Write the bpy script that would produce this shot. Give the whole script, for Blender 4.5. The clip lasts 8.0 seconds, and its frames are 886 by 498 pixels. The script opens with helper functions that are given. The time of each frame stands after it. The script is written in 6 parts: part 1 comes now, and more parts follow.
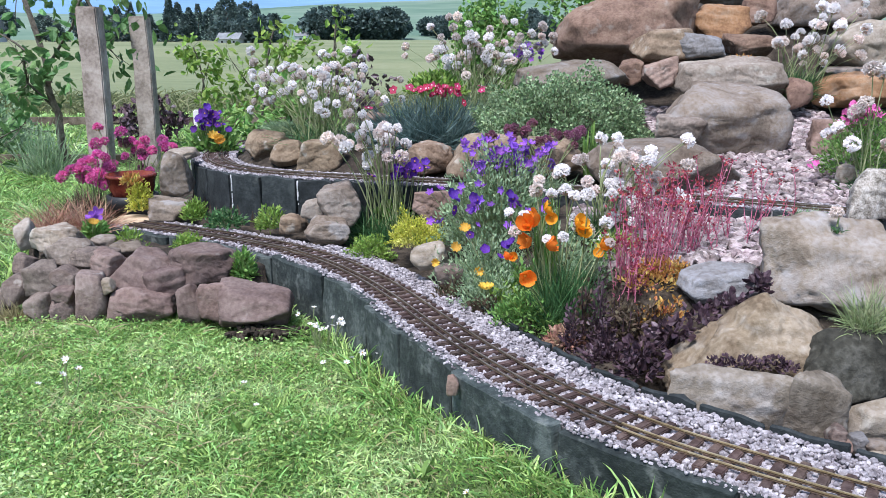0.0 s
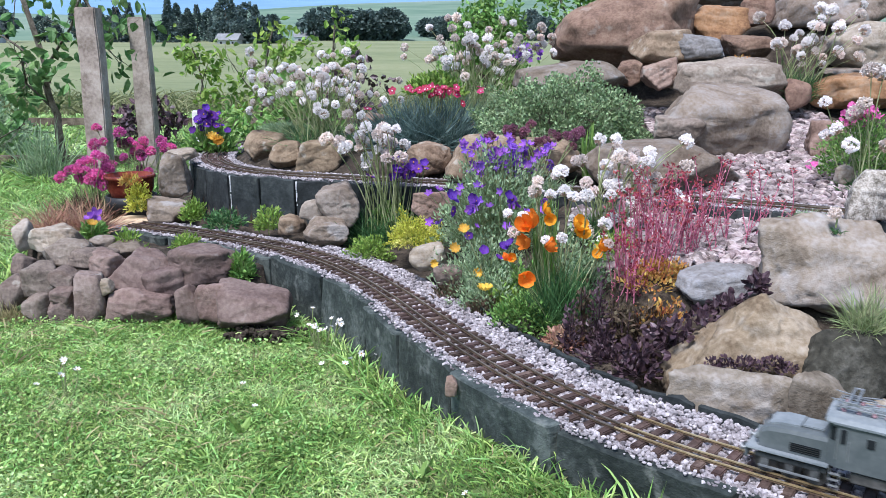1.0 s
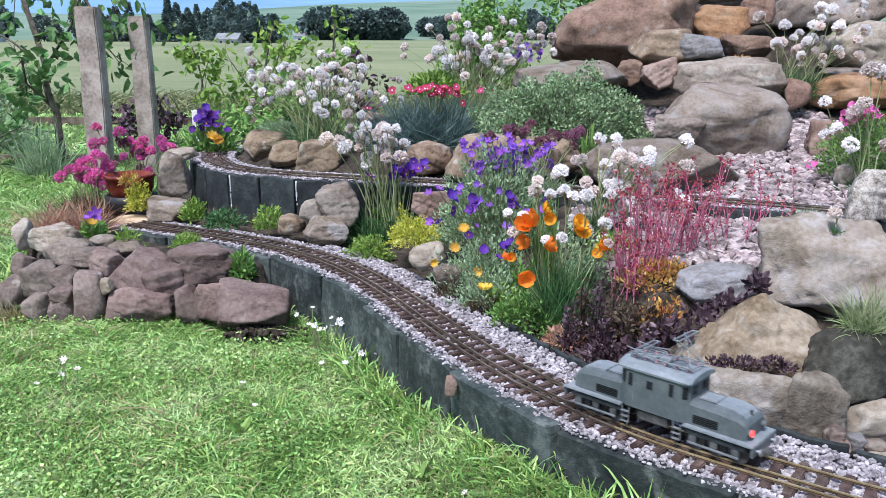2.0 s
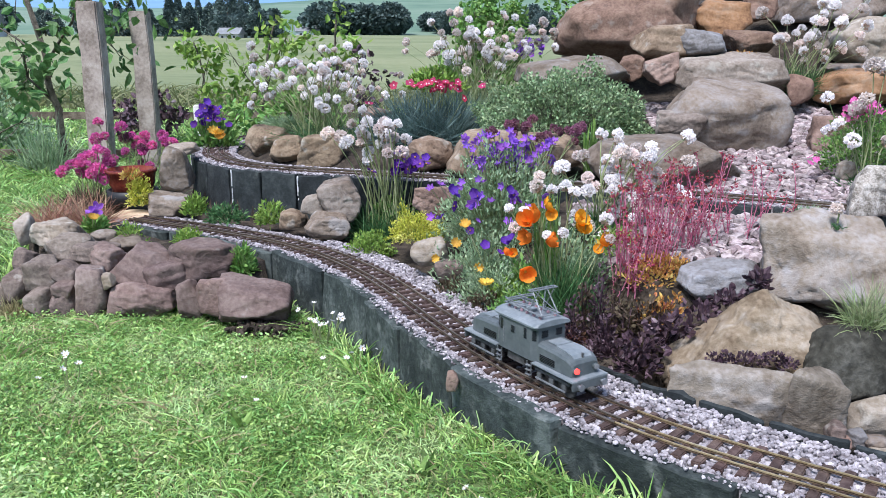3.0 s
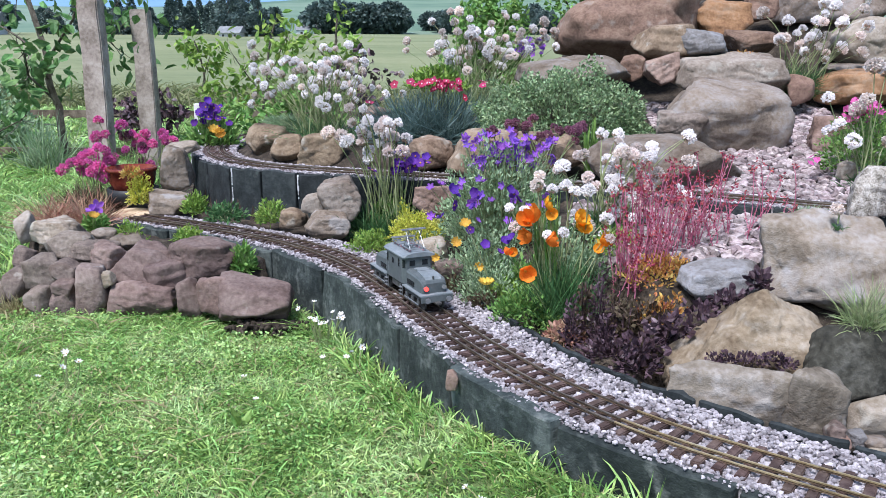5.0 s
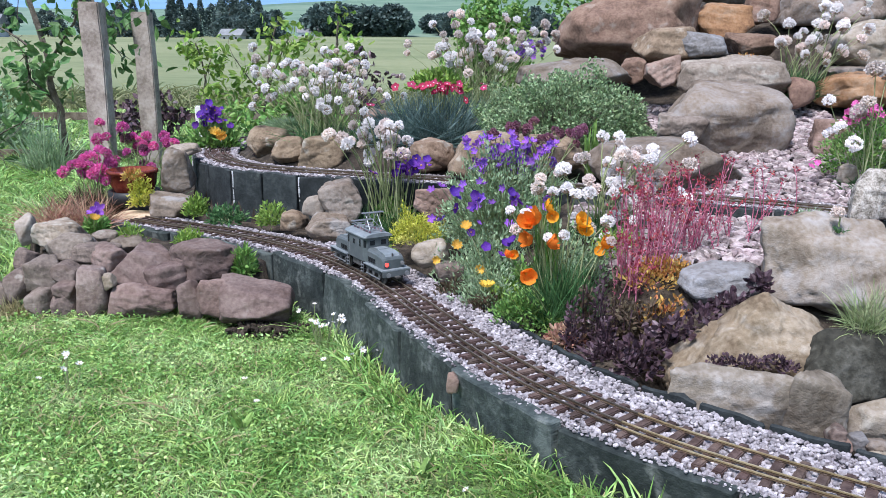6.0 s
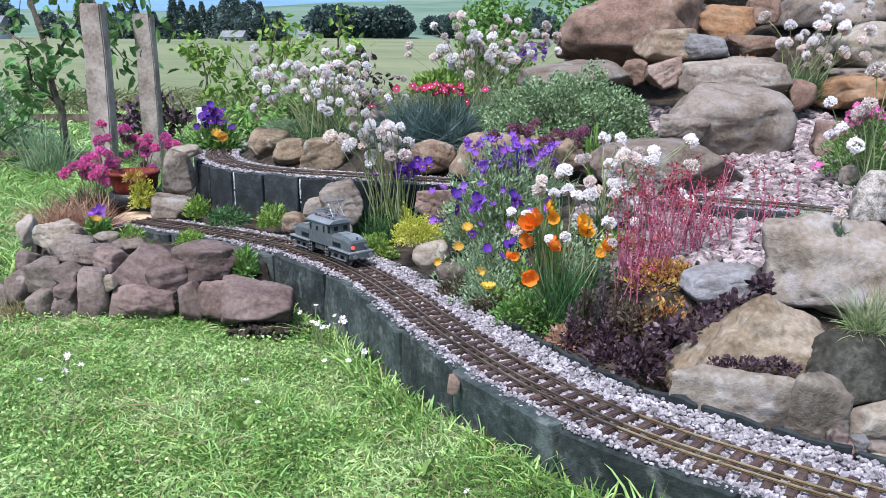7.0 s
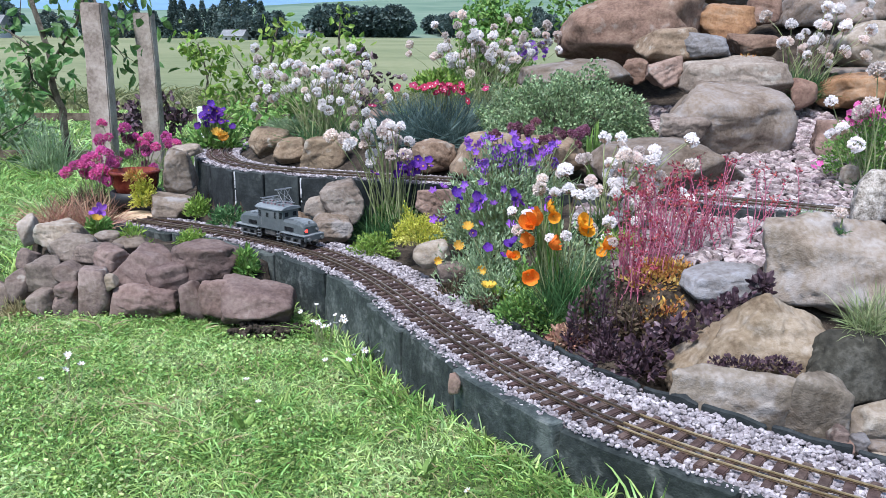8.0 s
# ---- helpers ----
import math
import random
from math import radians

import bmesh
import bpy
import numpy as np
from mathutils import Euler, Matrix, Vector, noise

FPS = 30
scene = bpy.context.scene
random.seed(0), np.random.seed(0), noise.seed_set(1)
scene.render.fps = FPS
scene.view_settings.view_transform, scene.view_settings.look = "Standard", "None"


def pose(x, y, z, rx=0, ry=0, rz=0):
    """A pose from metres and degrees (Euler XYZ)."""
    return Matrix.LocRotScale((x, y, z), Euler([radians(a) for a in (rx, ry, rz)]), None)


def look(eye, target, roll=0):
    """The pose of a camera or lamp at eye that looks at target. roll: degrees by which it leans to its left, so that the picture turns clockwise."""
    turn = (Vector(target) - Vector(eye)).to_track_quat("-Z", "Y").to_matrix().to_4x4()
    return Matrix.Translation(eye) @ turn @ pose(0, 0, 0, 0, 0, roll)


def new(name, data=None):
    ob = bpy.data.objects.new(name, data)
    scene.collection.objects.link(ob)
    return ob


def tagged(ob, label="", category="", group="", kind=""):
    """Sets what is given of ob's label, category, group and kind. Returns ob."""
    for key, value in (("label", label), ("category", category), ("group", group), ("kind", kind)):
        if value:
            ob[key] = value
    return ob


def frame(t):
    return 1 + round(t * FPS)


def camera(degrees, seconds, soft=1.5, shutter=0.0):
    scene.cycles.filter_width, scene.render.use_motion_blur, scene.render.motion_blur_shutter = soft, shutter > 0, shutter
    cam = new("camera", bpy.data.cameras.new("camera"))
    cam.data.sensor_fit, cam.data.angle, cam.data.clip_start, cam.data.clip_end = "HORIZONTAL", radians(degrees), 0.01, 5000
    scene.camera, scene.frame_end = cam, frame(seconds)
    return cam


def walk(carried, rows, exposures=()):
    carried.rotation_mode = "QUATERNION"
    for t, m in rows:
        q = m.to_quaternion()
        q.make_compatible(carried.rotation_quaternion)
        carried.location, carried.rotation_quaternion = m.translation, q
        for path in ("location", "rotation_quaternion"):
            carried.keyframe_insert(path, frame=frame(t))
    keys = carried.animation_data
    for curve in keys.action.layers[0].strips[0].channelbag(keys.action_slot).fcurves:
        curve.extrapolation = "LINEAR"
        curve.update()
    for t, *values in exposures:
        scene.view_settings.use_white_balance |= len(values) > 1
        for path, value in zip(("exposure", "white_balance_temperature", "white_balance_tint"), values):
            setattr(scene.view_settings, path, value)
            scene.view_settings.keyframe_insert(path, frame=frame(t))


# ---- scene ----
# ---- camera and its way ----
cam = camera(56.8, 8.0, soft=0.8, shutter=0.4)


def held(pitch, yaw, roll):
    return pose(0, 0, 0.56, 90 + pitch, 0, yaw) @ pose(0, 0, 0, 0, 0, roll)


walk(cam, [
    (0.0, held(-13.608, 0.000, 0.000)), (0.5, held(-13.593, -0.058, 0.020)), (1.0, held(-13.546, -0.084, 0.041)),
    (1.5, held(-13.537, -0.116, 0.056)), (3.0, held(-13.905, 0.003, 0.134)), (3.5, held(-14.085, 0.020, 0.180)),
    (4.0, held(-14.085, -0.010, 0.240)), (4.5, held(-14.040, -0.010, 0.271)), (6.0, held(-13.783, 0.071, 0.333)),
    (6.5, held(-13.715, 0.106, 0.334)), (7.0, held(-13.672, 0.157, 0.334)), (7.5, held(-13.725, 0.189, 0.315)),
    (8.0, held(-13.730, 0.199, 0.335)),
])

# ---- light: a bright overcast evening ----
scene.view_settings.exposure = 1.16
world = bpy.data.worlds.new("sky")
scene.world = world
world.use_nodes = True
wn = world.node_tree.nodes
sky = wn.new("ShaderNodeTexSky")
sky.sky_type, sky.sun_disc = "NISHITA", False
sky.sun_elevation, sky.sun_rotation = radians(60), radians(-150.6)
sky.air_density, sky.dust_density, sky.ozone_density = 1.0, 1.0, 2.0
wn["Background"].inputs["Strength"].default_value = 0.12
world.node_tree.links.new(sky.outputs["Color"], wn["Background"].inputs["Color"])

sun = new("sun", bpy.data.lights.new("sun", "SUN"))
sun.data.energy, sun.data.angle, sun.data.color = 3.05, radians(16), (0.895, 0.915, 1.0)
sun.matrix_world = look((-1.10, -0.55, 4.0), (0, 1.4, 0.1))

# ---- materials ----


def surface(name, stops, scale=8.0, rough=0.85, bump=0.3, fine=60.0, vary=0.0, island=False, metal=0.0, speck=None, sheen=0.0, trans=0.0, height=0.01, stain=0.0, grain=0.35, wide=0.14):
    """A procedural surface: a ramp of colours over two scales of noise, a fine relief, and a change from piece to piece."""
    m = bpy.data.materials.new(name)
    m.use_nodes = True
    n, l = m.node_tree.nodes, m.node_tree.links
    b = n["Principled BSDF"]
    tc = n.new("ShaderNodeTexCoord")
    src = tc.outputs["Object"]
    if vary or island:
        shift = n.new("ShaderNodeVectorMath")
        shift.operation = "ADD"
        oi0 = n.new("ShaderNodeObjectInfo")
        l.new(src, shift.inputs[0])
        mul0 = n.new("ShaderNodeVectorMath")
        mul0.operation = "SCALE"
        mul0.inputs[0].default_value = (7.0, 3.0, 5.0)
        l.new(oi0.outputs["Random"], mul0.inputs["Scale"])
        l.new(mul0.outputs[0], shift.inputs[1])
        src = shift.outputs[0]
    big = n.new("ShaderNodeTexNoise")
    big.inputs["Scale"].default_value, big.inputs["Detail"].default_value, big.inputs["Roughness"].default_value = scale, 8, 0.65
    small = n.new("ShaderNodeTexNoise")
    small.inputs["Scale"].default_value, small.inputs["Detail"].default_value = fine, 6
    l.new(src, big.inputs["Vector"])
    l.new(src, small.inputs["Vector"])
    mixf = n.new("ShaderNodeMath")
    mixf.operation = "MULTIPLY_ADD"
    mixf.inputs[1].default_value, mixf.inputs[2].default_value = grain, -grain / 2
    l.new(small.outputs["Fac"], mixf.inputs[0])
    addf = n.new("ShaderNodeMath")
    l.new(big.outputs["Fac"], addf.inputs[0])
    l.new(mixf.outputs[0], addf.inputs[1])
    ramp = n.new("ShaderNodeValToRGB")
    e = ramp.color_ramp.elements
    lo, hi = 0.5 - wide, 0.5 + wide
    for i, c in enumerate(stops):
        p = lo + (hi - lo) * i / max(1, len(stops) - 1)
        el = e[i] if i < 2 else e.new(p)
        el.position, el.color = p, (*c, 1)
    l.new(addf.outputs[0], ramp.inputs[0])
    col = ramp.outputs[0]
    if vary:
        hsv = n.new("ShaderNodeHueSaturation")
        rnd = n.new("ShaderNodeNewGeometry").outputs["Random Per Island"] if island else n.new("ShaderNodeObjectInfo").outputs["Random"]
        mr = n.new("ShaderNodeMapRange")
        mr.inputs["To Min"].default_value, mr.inputs["To Max"].default_value = 1 - vary, 1 + vary
        l.new(rnd, mr.inputs["Value"])
        l.new(mr.outputs[0], hsv.inputs["Value"])
        mh = n.new("ShaderNodeMath")
        mh.operation = "MULTIPLY_ADD"
        mh.inputs[1].default_value, mh.inputs[2].default_value = 17.31, 0.0
        l.new(rnd, mh.inputs[0])
        fr = n.new("ShaderNodeMath")
        fr.operation = "FRACT"
        l.new(mh.outputs[0], fr.inputs[0])
        mr2 = n.new("ShaderNodeMapRange")
        mr2.inputs["To Min"].default_value, mr2.inputs["To Max"].default_value = 0.5 - vary * 0.06, 0.5 + vary * 0.06
        l.new(fr.outputs[0], mr2.inputs["Value"])
        l.new(mr2.outputs[0], hsv.inputs["Hue"])
        l.new(col, hsv.inputs["Color"])
        col = hsv.outputs[0]
    if speck:
        sp = n.new("ShaderNodeTexNoise")
        sp.inputs["Scale"].default_value, sp.inputs["Detail"].default_value = speck[1], 9
        l.new(src, sp.inputs["Vector"])
        sr = n.new("ShaderNodeMapRange")
        sr.inputs["From Min"].default_value, sr.inputs["From Max"].default_value = speck[2], speck[2] + 0.10
        sr.inputs["To Max"].default_value = 0.38
        l.new(sp.outputs["Fac"], sr.inputs["Value"])
        mx = n.new("ShaderNodeMix")
        mx.data_type = "RGBA"
        l.new(sr.outputs[0], mx.inputs[0])
        l.new(col, mx.inputs[6])
        mx.inputs[7].default_value = (*speck[0], 1)
        col = mx.outputs[2]
    if stain:
        st = n.new("ShaderNodeTexNoise")
        st.inputs["Scale"].default_value, st.inputs["Detail"].default_value, st.inputs["Distortion"].default_value = scale * 1.7, 10, 1.2
        l.new(src, st.inputs["Vector"])
        sm = n.new("ShaderNodeMapRange")
        sm.inputs["From Min"].default_value, sm.inputs["From Max"].default_value = 0.50, 0.66
        sm.inputs["To Max"].default_value = stain
        l.new(st.outputs["Fac"], sm.inputs["Value"])
        mu = n.new("ShaderNodeMix")
        mu.data_type, mu.blend_type = "RGBA", "MULTIPLY"
        l.new(sm.outputs[0], mu.inputs[0])
        l.new(col, mu.inputs[6])
        mu.inputs[7].default_value = (0.42, 0.34, 0.27, 1)
        col = mu.outputs[2]
    l.new(col, b.inputs["Base Color"])
    b.inputs["Roughness"].default_value, b.inputs["Metallic"].default_value = rough, metal
    b.inputs["Specular IOR Level"].default_value = 0.3
    if bump:
        bp = n.new("ShaderNodeBump")
        bp.inputs["Strength"].default_value, bp.inputs["Distance"].default_value = bump, height
        tiny = n.new("ShaderNodeTexNoise")
        tiny.inputs["Scale"].default_value, tiny.inputs["Detail"].default_value = fine * 3.5, 4
        l.new(src, tiny.inputs["Vector"])
        rel = n.new("ShaderNodeMath")
        rel.operation = "MULTIPLY_ADD"
        rel.inputs[1].default_value = 0.25
        l.new(tiny.outputs["Fac"], rel.inputs[0])
        l.new(addf.outputs[0], rel.inputs[2])
        l.new(rel.outputs[0], bp.inputs["Height"])
        l.new(bp.outputs[0], b.inputs["Normal"])
    if trans:
        tr = n.new("ShaderNodeBsdfTranslucent")
        l.new(col, tr.inputs[0])
        ms = n.new("ShaderNodeMixShader")
        ms.inputs[0].default_value = trans
        l.new(b.outputs[0], ms.inputs[1])
        l.new(tr.outputs[0], ms.inputs[2])
        l.new(ms.outputs[0], n["Material Output"].inputs[0])
    return m


def glow(name, colour, power):
    m = bpy.data.materials.new(name)
    m.use_nodes = True
    b = m.node_tree.nodes["Principled BSDF"]
    b.inputs["Base Color"].default_value = (*colour, 1)
    b.inputs["Emission Color"].default_value, b.inputs["Emission Strength"].default_value = (*colour, 1), power
    return m


LICHEN = (0.50, 0.49, 0.44)
STONE = {
    "tan": surface("tan sandstone", [(0.106, 0.069, 0.046), (0.199, 0.141, 0.096), (0.265, 0.197, 0.139)], 9, 0.9, 0.7, 140, 0.14, speck=(LICHEN, 28, 0.60), height=0.006, stain=0.46, grain=0.5, wide=0.19),
    "tanr": surface("red-brown sandstone", [(0.099, 0.060, 0.044), (0.179, 0.113, 0.081), (0.239, 0.163, 0.118)], 8, 0.9, 0.7, 120, 0.14, speck=((0.320, 0.288, 0.254), 24, 0.61), height=0.006, stain=0.46, grain=0.5, wide=0.19),
    "orange": surface("orange sandstone", [(0.146, 0.075, 0.037), (0.252, 0.138, 0.068), (0.284, 0.188, 0.118)], 8, 0.9, 0.7, 120, 0.1, speck=((0.240, 0.192, 0.156), 24, 0.58), height=0.006, stain=0.46, grain=0.5, wide=0.19),
    "pink": surface("pink sandstone", [(0.146, 0.094, 0.074), (0.239, 0.163, 0.131), (0.292, 0.213, 0.180)], 8, 0.9, 0.7, 120, 0.1, speck=(LICHEN, 28, 0.62), height=0.006, stain=0.46, grain=0.5, wide=0.19),
    "grey": surface("grey-brown stone", [(0.119, 0.091, 0.074), (0.205, 0.166, 0.137), (0.278, 0.238, 0.205)], 8, 0.9, 0.7, 120, 0.1, speck=(LICHEN, 24, 0.60), height=0.006, stain=0.46, grain=0.5, wide=0.19),
    "greyd": surface("dark grey-brown stone", [(0.068, 0.050, 0.043), (0.144, 0.109, 0.092), (0.212, 0.168, 0.143)], 9, 0.9, 0.7, 140, 0.18, speck=(LICHEN, 32, 0.64), height=0.006, stain=0.46, grain=0.5, wide=0.19),
    "greyg": surface("weathered grey stone", [(0.099, 0.072, 0.053), (0.179, 0.141, 0.112), (0.225, 0.197, 0.180)], 7, 0.9, 0.7, 120, 0.1, speck=((0.336, 0.336, 0.344), 20, 0.58), height=0.006, stain=0.46, grain=0.5, wide=0.19),
    "greyg2": surface("weathered grey boulder stone", [(0.113, 0.084, 0.059), (0.205, 0.166, 0.131), (0.278, 0.247, 0.224)], 7, 0.9, 0.7, 120, 0.1, speck=((0.360, 0.360, 0.377), 18, 0.56), height=0.006, stain=0.46, grain=0.5, wide=0.19),
    "slate": surface("blue-grey stone", [(0.106, 0.094, 0.087), (0.185, 0.175, 0.174), (0.252, 0.251, 0.267)], 8, 0.85, 0.7, 120, 0.1, height=0.006, stain=0.46, grain=0.5, wide=0.19),
    "pale": surface("pale sandstone", [(0.146, 0.113, 0.081), (0.252, 0.207, 0.161), (0.318, 0.275, 0.236)], 9, 0.9, 0.7, 140, 0.1, speck=(LICHEN, 28, 0.58), height=0.006, stain=0.46, grain=0.5, wide=0.19),
    "purple": surface("purple-brown stone", [(0.065, 0.041, 0.036), (0.120, 0.081, 0.072), (0.171, 0.125, 0.111)], 8, 0.85, 0.7, 120, 0.12, speck=((0.272, 0.248, 0.230), 36, 0.66), height=0.006, stain=0.46, grain=0.5, wide=0.19),
    "purple2": surface("pink-brown stone", [(0.103, 0.068, 0.056), (0.184, 0.128, 0.109), (0.247, 0.183, 0.157)], 8, 0.85, 0.7, 120, 0.12, speck=((0.304, 0.280, 0.262), 36, 0.64), height=0.006, stain=0.46, grain=0.5, wide=0.19),
    "warm": surface("warm cream sandstone", [(0.105, 0.072, 0.044), (0.215, 0.162, 0.110), (0.320, 0.262, 0.202)], 9, 0.9, 0.7, 120, 0.06, speck=((0.440, 0.408, 0.361), 20, 0.58), height=0.006, stain=0.46, grain=0.5, wide=0.19),
    "warmg": surface("pale grey sandstone", [(0.105, 0.085, 0.062), (0.178, 0.150, 0.118), (0.265, 0.235, 0.208)], 9, 0.9, 0.7, 120, 0.06, speck=((0.400, 0.384, 0.370), 18, 0.60), height=0.006, stain=0.46, grain=0.5, wide=0.19),
    "dark": surface("dark mossy stone", [(0.016, 0.015, 0.011), (0.042, 0.039, 0.030), (0.105, 0.099, 0.083)], 9, 0.95, 0.7, 100, 0.06, height=0.006, stain=0.46, grain=0.5, wide=0.19),
    "tufa": surface("pitted white tufa", [(0.099, 0.086, 0.068), (0.331, 0.297, 0.258), (0.546, 0.502, 0.454)], 60, 0.95, 0.7, 320, 0.06, height=0.006, stain=0.46, grain=0.5, wide=0.19),
}
SOIL = surface("dark garden soil", [(0.018, 0.013, 0.009), (0.042, 0.031, 0.022), (0.085, 0.066, 0.048)], 30, 0.95, 1.0, 200)
TURF = surface("turf soil", [(0.035, 0.055, 0.015), (0.06, 0.10, 0.028), (0.10, 0.13, 0.045)], 20, 0.95, 0.6, 150)
FIELD = surface("hay field", [(0.11, 0.135, 0.06), (0.16, 0.175, 0.085), (0.20, 0.205, 0.11)], 0.05, 0.95, 0.0, 3.0)
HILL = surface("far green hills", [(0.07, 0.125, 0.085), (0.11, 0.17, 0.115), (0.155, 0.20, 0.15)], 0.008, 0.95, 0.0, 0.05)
SLAB = surface("black slate-like slab", [(0.010, 0.013, 0.0135), (0.019, 0.023, 0.024), (0.036, 0.042, 0.042)], 16, 0.8, 0.6, 120, 0.25, speck=((0.12, 0.13, 0.12), 26, 0.64), height=0.006)
SLAB_NEAR = surface("weathered black slab", [(0.012, 0.017, 0.016), (0.030, 0.038, 0.035), (0.078, 0.090, 0.083)], 13, 0.85, 0.8, 110, 0.35, speck=((0.24, 0.25, 0.23), 30, 0.60), height=0.006)
TARNISH = surface("tarnished rail side", [(0.045, 0.030, 0.020), (0.09, 0.06, 0.038), (0.15, 0.105, 0.065)], 20, 0.55, 0.2, 300, metal=0.5, height=0.001)
SLEEPER = surface("brown plastic sleeper", [(0.035, 0.020, 0.016), (0.065, 0.040, 0.033), (0.10, 0.068, 0.056)], 60, 0.7, 0.3, 400, 0.25, height=0.002)
BRASS = surface("tarnished brass rail", [(0.34, 0.24, 0.12), (0.58, 0.44, 0.24), (0.74, 0.60, 0.36)], 14, 0.35, 0.2, 300, 0.0, metal=0.75, height=0.001)
RAILD = surface("dull brown rail", [(0.10, 0.08, 0.062), (0.19, 0.155, 0.125), (0.29, 0.25, 0.205)], 14, 0.45, 0.2, 300, metal=0.7, height=0.001)
BALLAST = surface("pinkish grey granite chippings", [(0.145, 0.124, 0.130), (0.265, 0.238, 0.248), (0.40, 0.366, 0.376)], 40, 0.9, 0.4, 300, 0.38, island=True, height=0.002)
PEBBLE = surface("pink-grey river pebbles", [(0.135, 0.098, 0.096), (0.245, 0.192, 0.188), (0.37, 0.312, 0.308)], 40, 0.75, 0.3, 200, 0.42, island=True, height=0.002)
POST = surface("weathered fence wood", [(0.17, 0.132, 0.108), (0.285, 0.23, 0.195), (0.38, 0.318, 0.275)], 9, 0.9, 0.4, 90, 0.1)
BEDMAT = surface("packed grit bed", [(0.16, 0.145, 0.148), (0.29, 0.265, 0.27), (0.42, 0.395, 0.40)], 90, 0.95, 0.8, 300, height=0.004)
LIMECRUST = surface("white lime crust", [(0.40, 0.40, 0.40), (0.58, 0.58, 0.58), (0.72, 0.72, 0.72)], 60, 0.9, 0.4, 300, height=0.002)
# The blue of distant air haze is put into this hill colour.
HAZEHILL = surface("far hills in painted blue haze", [(0.10, 0.19, 0.30), (0.14, 0.25, 0.38)], 0.003, 1.0, 0.0, 0.02)
BOARD = surface("dark weathered board", [(0.06, 0.045, 0.03), (0.11, 0.085, 0.06), (0.17, 0.135, 0.10)], 12, 0.9, 0.4, 90)
SAND = surface("sandy grit", [(0.30, 0.21, 0.13), (0.42, 0.31, 0.20), (0.52, 0.40, 0.28)], 20, 0.95, 0.5, 260, height=0.003)

# ---- small builders ----


def part(name, bm, material, parent=None, label=""):
    me = bpy.data.meshes.new(name)
    bm.to_mesh(me)
    bm.free()
    me.materials.append(material)
    ob = new(name, me)
    ob.parent = parent
    if label:
        ob["label"] = label
    return ob


def cloth(name, verts, faces, materials, parent=None, smooth=False, index=None):
    """Links a mesh given as arrays of corners and faces."""
    me = bpy.data.meshes.new(name)
    me.from_pydata(verts if isinstance(verts, list) else verts.tolist(), [], faces if isinstance(faces, list) else faces.tolist())
    for m in materials if isinstance(materials, (list, tuple)) else [materials]:
        me.materials.append(m)
    if index is not None:
        me.polygons.foreach_set("material_index", index)
    if smooth:
        me.polygons.foreach_set("use_smooth", [True] * len(me.polygons))
    me.update()
    ob = new(name, me)
    ob.parent = parent
    return ob


def box(bm, c, s, bevel=0.0, m=None):
    r = bmesh.ops.create_cube(bm, size=1, matrix=(m or Matrix()) @ Matrix.Translation(c) @ Matrix.Diagonal((*s, 1)))
    if bevel:
        es = list({e for v in r["verts"] for e in v.link_edges})
        bmesh.ops.bevel(bm, geom=es, offset=bevel, segments=2, affect="EDGES")


def tube(bm, a, b, r, sides=8):
    a, b = Vector(a), Vector(b)
    q = (b - a).to_track_quat("Z", "Y").to_matrix().to_4x4()
    bmesh.ops.create_cone(bm, cap_ends=True, segments=sides, radius1=r, radius2=r, depth=(b - a).length, matrix=Matrix.Translation((a + b) / 2) @ q)


def glide(points, steps=24):
    """A smooth line through the points."""
    c = np.array(points, float)
    p = np.vstack([2 * c[0] - c[1], c, 2 * c[-1] - c[-2]])
    u = np.linspace(0, 1, steps, endpoint=False)[:, None]
    out = [0.5 * (2 * p[i] + (p[i + 1] - p[i - 1]) * u + (2 * p[i - 1] - 5 * p[i] + 4 * p[i + 1] - p[i + 2]) * u ** 2
                  + (3 * p[i] - p[i - 1] - 3 * p[i + 1] + p[i + 2]) * u ** 3) for i in range(1, len(p) - 2)]
    return np.vstack(out + [p[-2:-1]])


class Line:
    """A level line on the plan, read by the way along it; its left side is the far side."""

    def __init__(self, points):
        self.p = glide(points)
        self.s = np.concatenate([[0], np.cumsum(np.linalg.norm(np.diff(self.p, axis=0), axis=1))])
        self.end = self.s[-1]

    def at(self, s, off=0.0):
        s = np.asarray(s, float)
        x, y = np.interp(s, self.s, self.p[:, 0]), np.interp(s, self.s, self.p[:, 1])
        h = 0.01
        dx = np.interp(s + h, self.s, self.p[:, 0]) - np.interp(s - h, self.s, self.p[:, 0])
        dy = np.interp(s + h, self.s, self.p[:, 1]) - np.interp(s - h, self.s, self.p[:, 1])
        k = np.hypot(dx, dy)
        return np.stack([x - dy / k * off, y + dx / k * off], -1)

    def turn(self, s):
        a, b = self.at(s - 0.01), self.at(s + 0.01)
        return math.atan2(b[1] - a[1], b[0] - a[0])

    def away(self, x, y):
        """Distance of many places from the line, positive on its left, and the way along."""
        x, y = np.asarray(x), np.asarray(y)
        best, side, way = np.full(x.shape, 9.0), np.zeros(x.shape), np.zeros(x.shape)
        q = self.p[::4]
        qs = self.s[::4]
        for i in range(len(q) - 1):
            d = q[i + 1] - q[i]
            u = np.clip(((x - q[i, 0]) * d[0] + (y - q[i, 1]) * d[1]) / (d @ d), 0, 1)
            r = np.hypot(x - q[i, 0] - u * d[0], y - q[i, 1] - u * d[1])
            c = d[0] * (y - q[i, 1]) - d[1] * (x - q[i, 0])
            t = r < best
            best, side, way = np.where(t, r, best), np.where(t, np.sign(c), side), np.where(t, qs[i] + u * (qs[i + 1] - qs[i]), way)
        return best * side, way


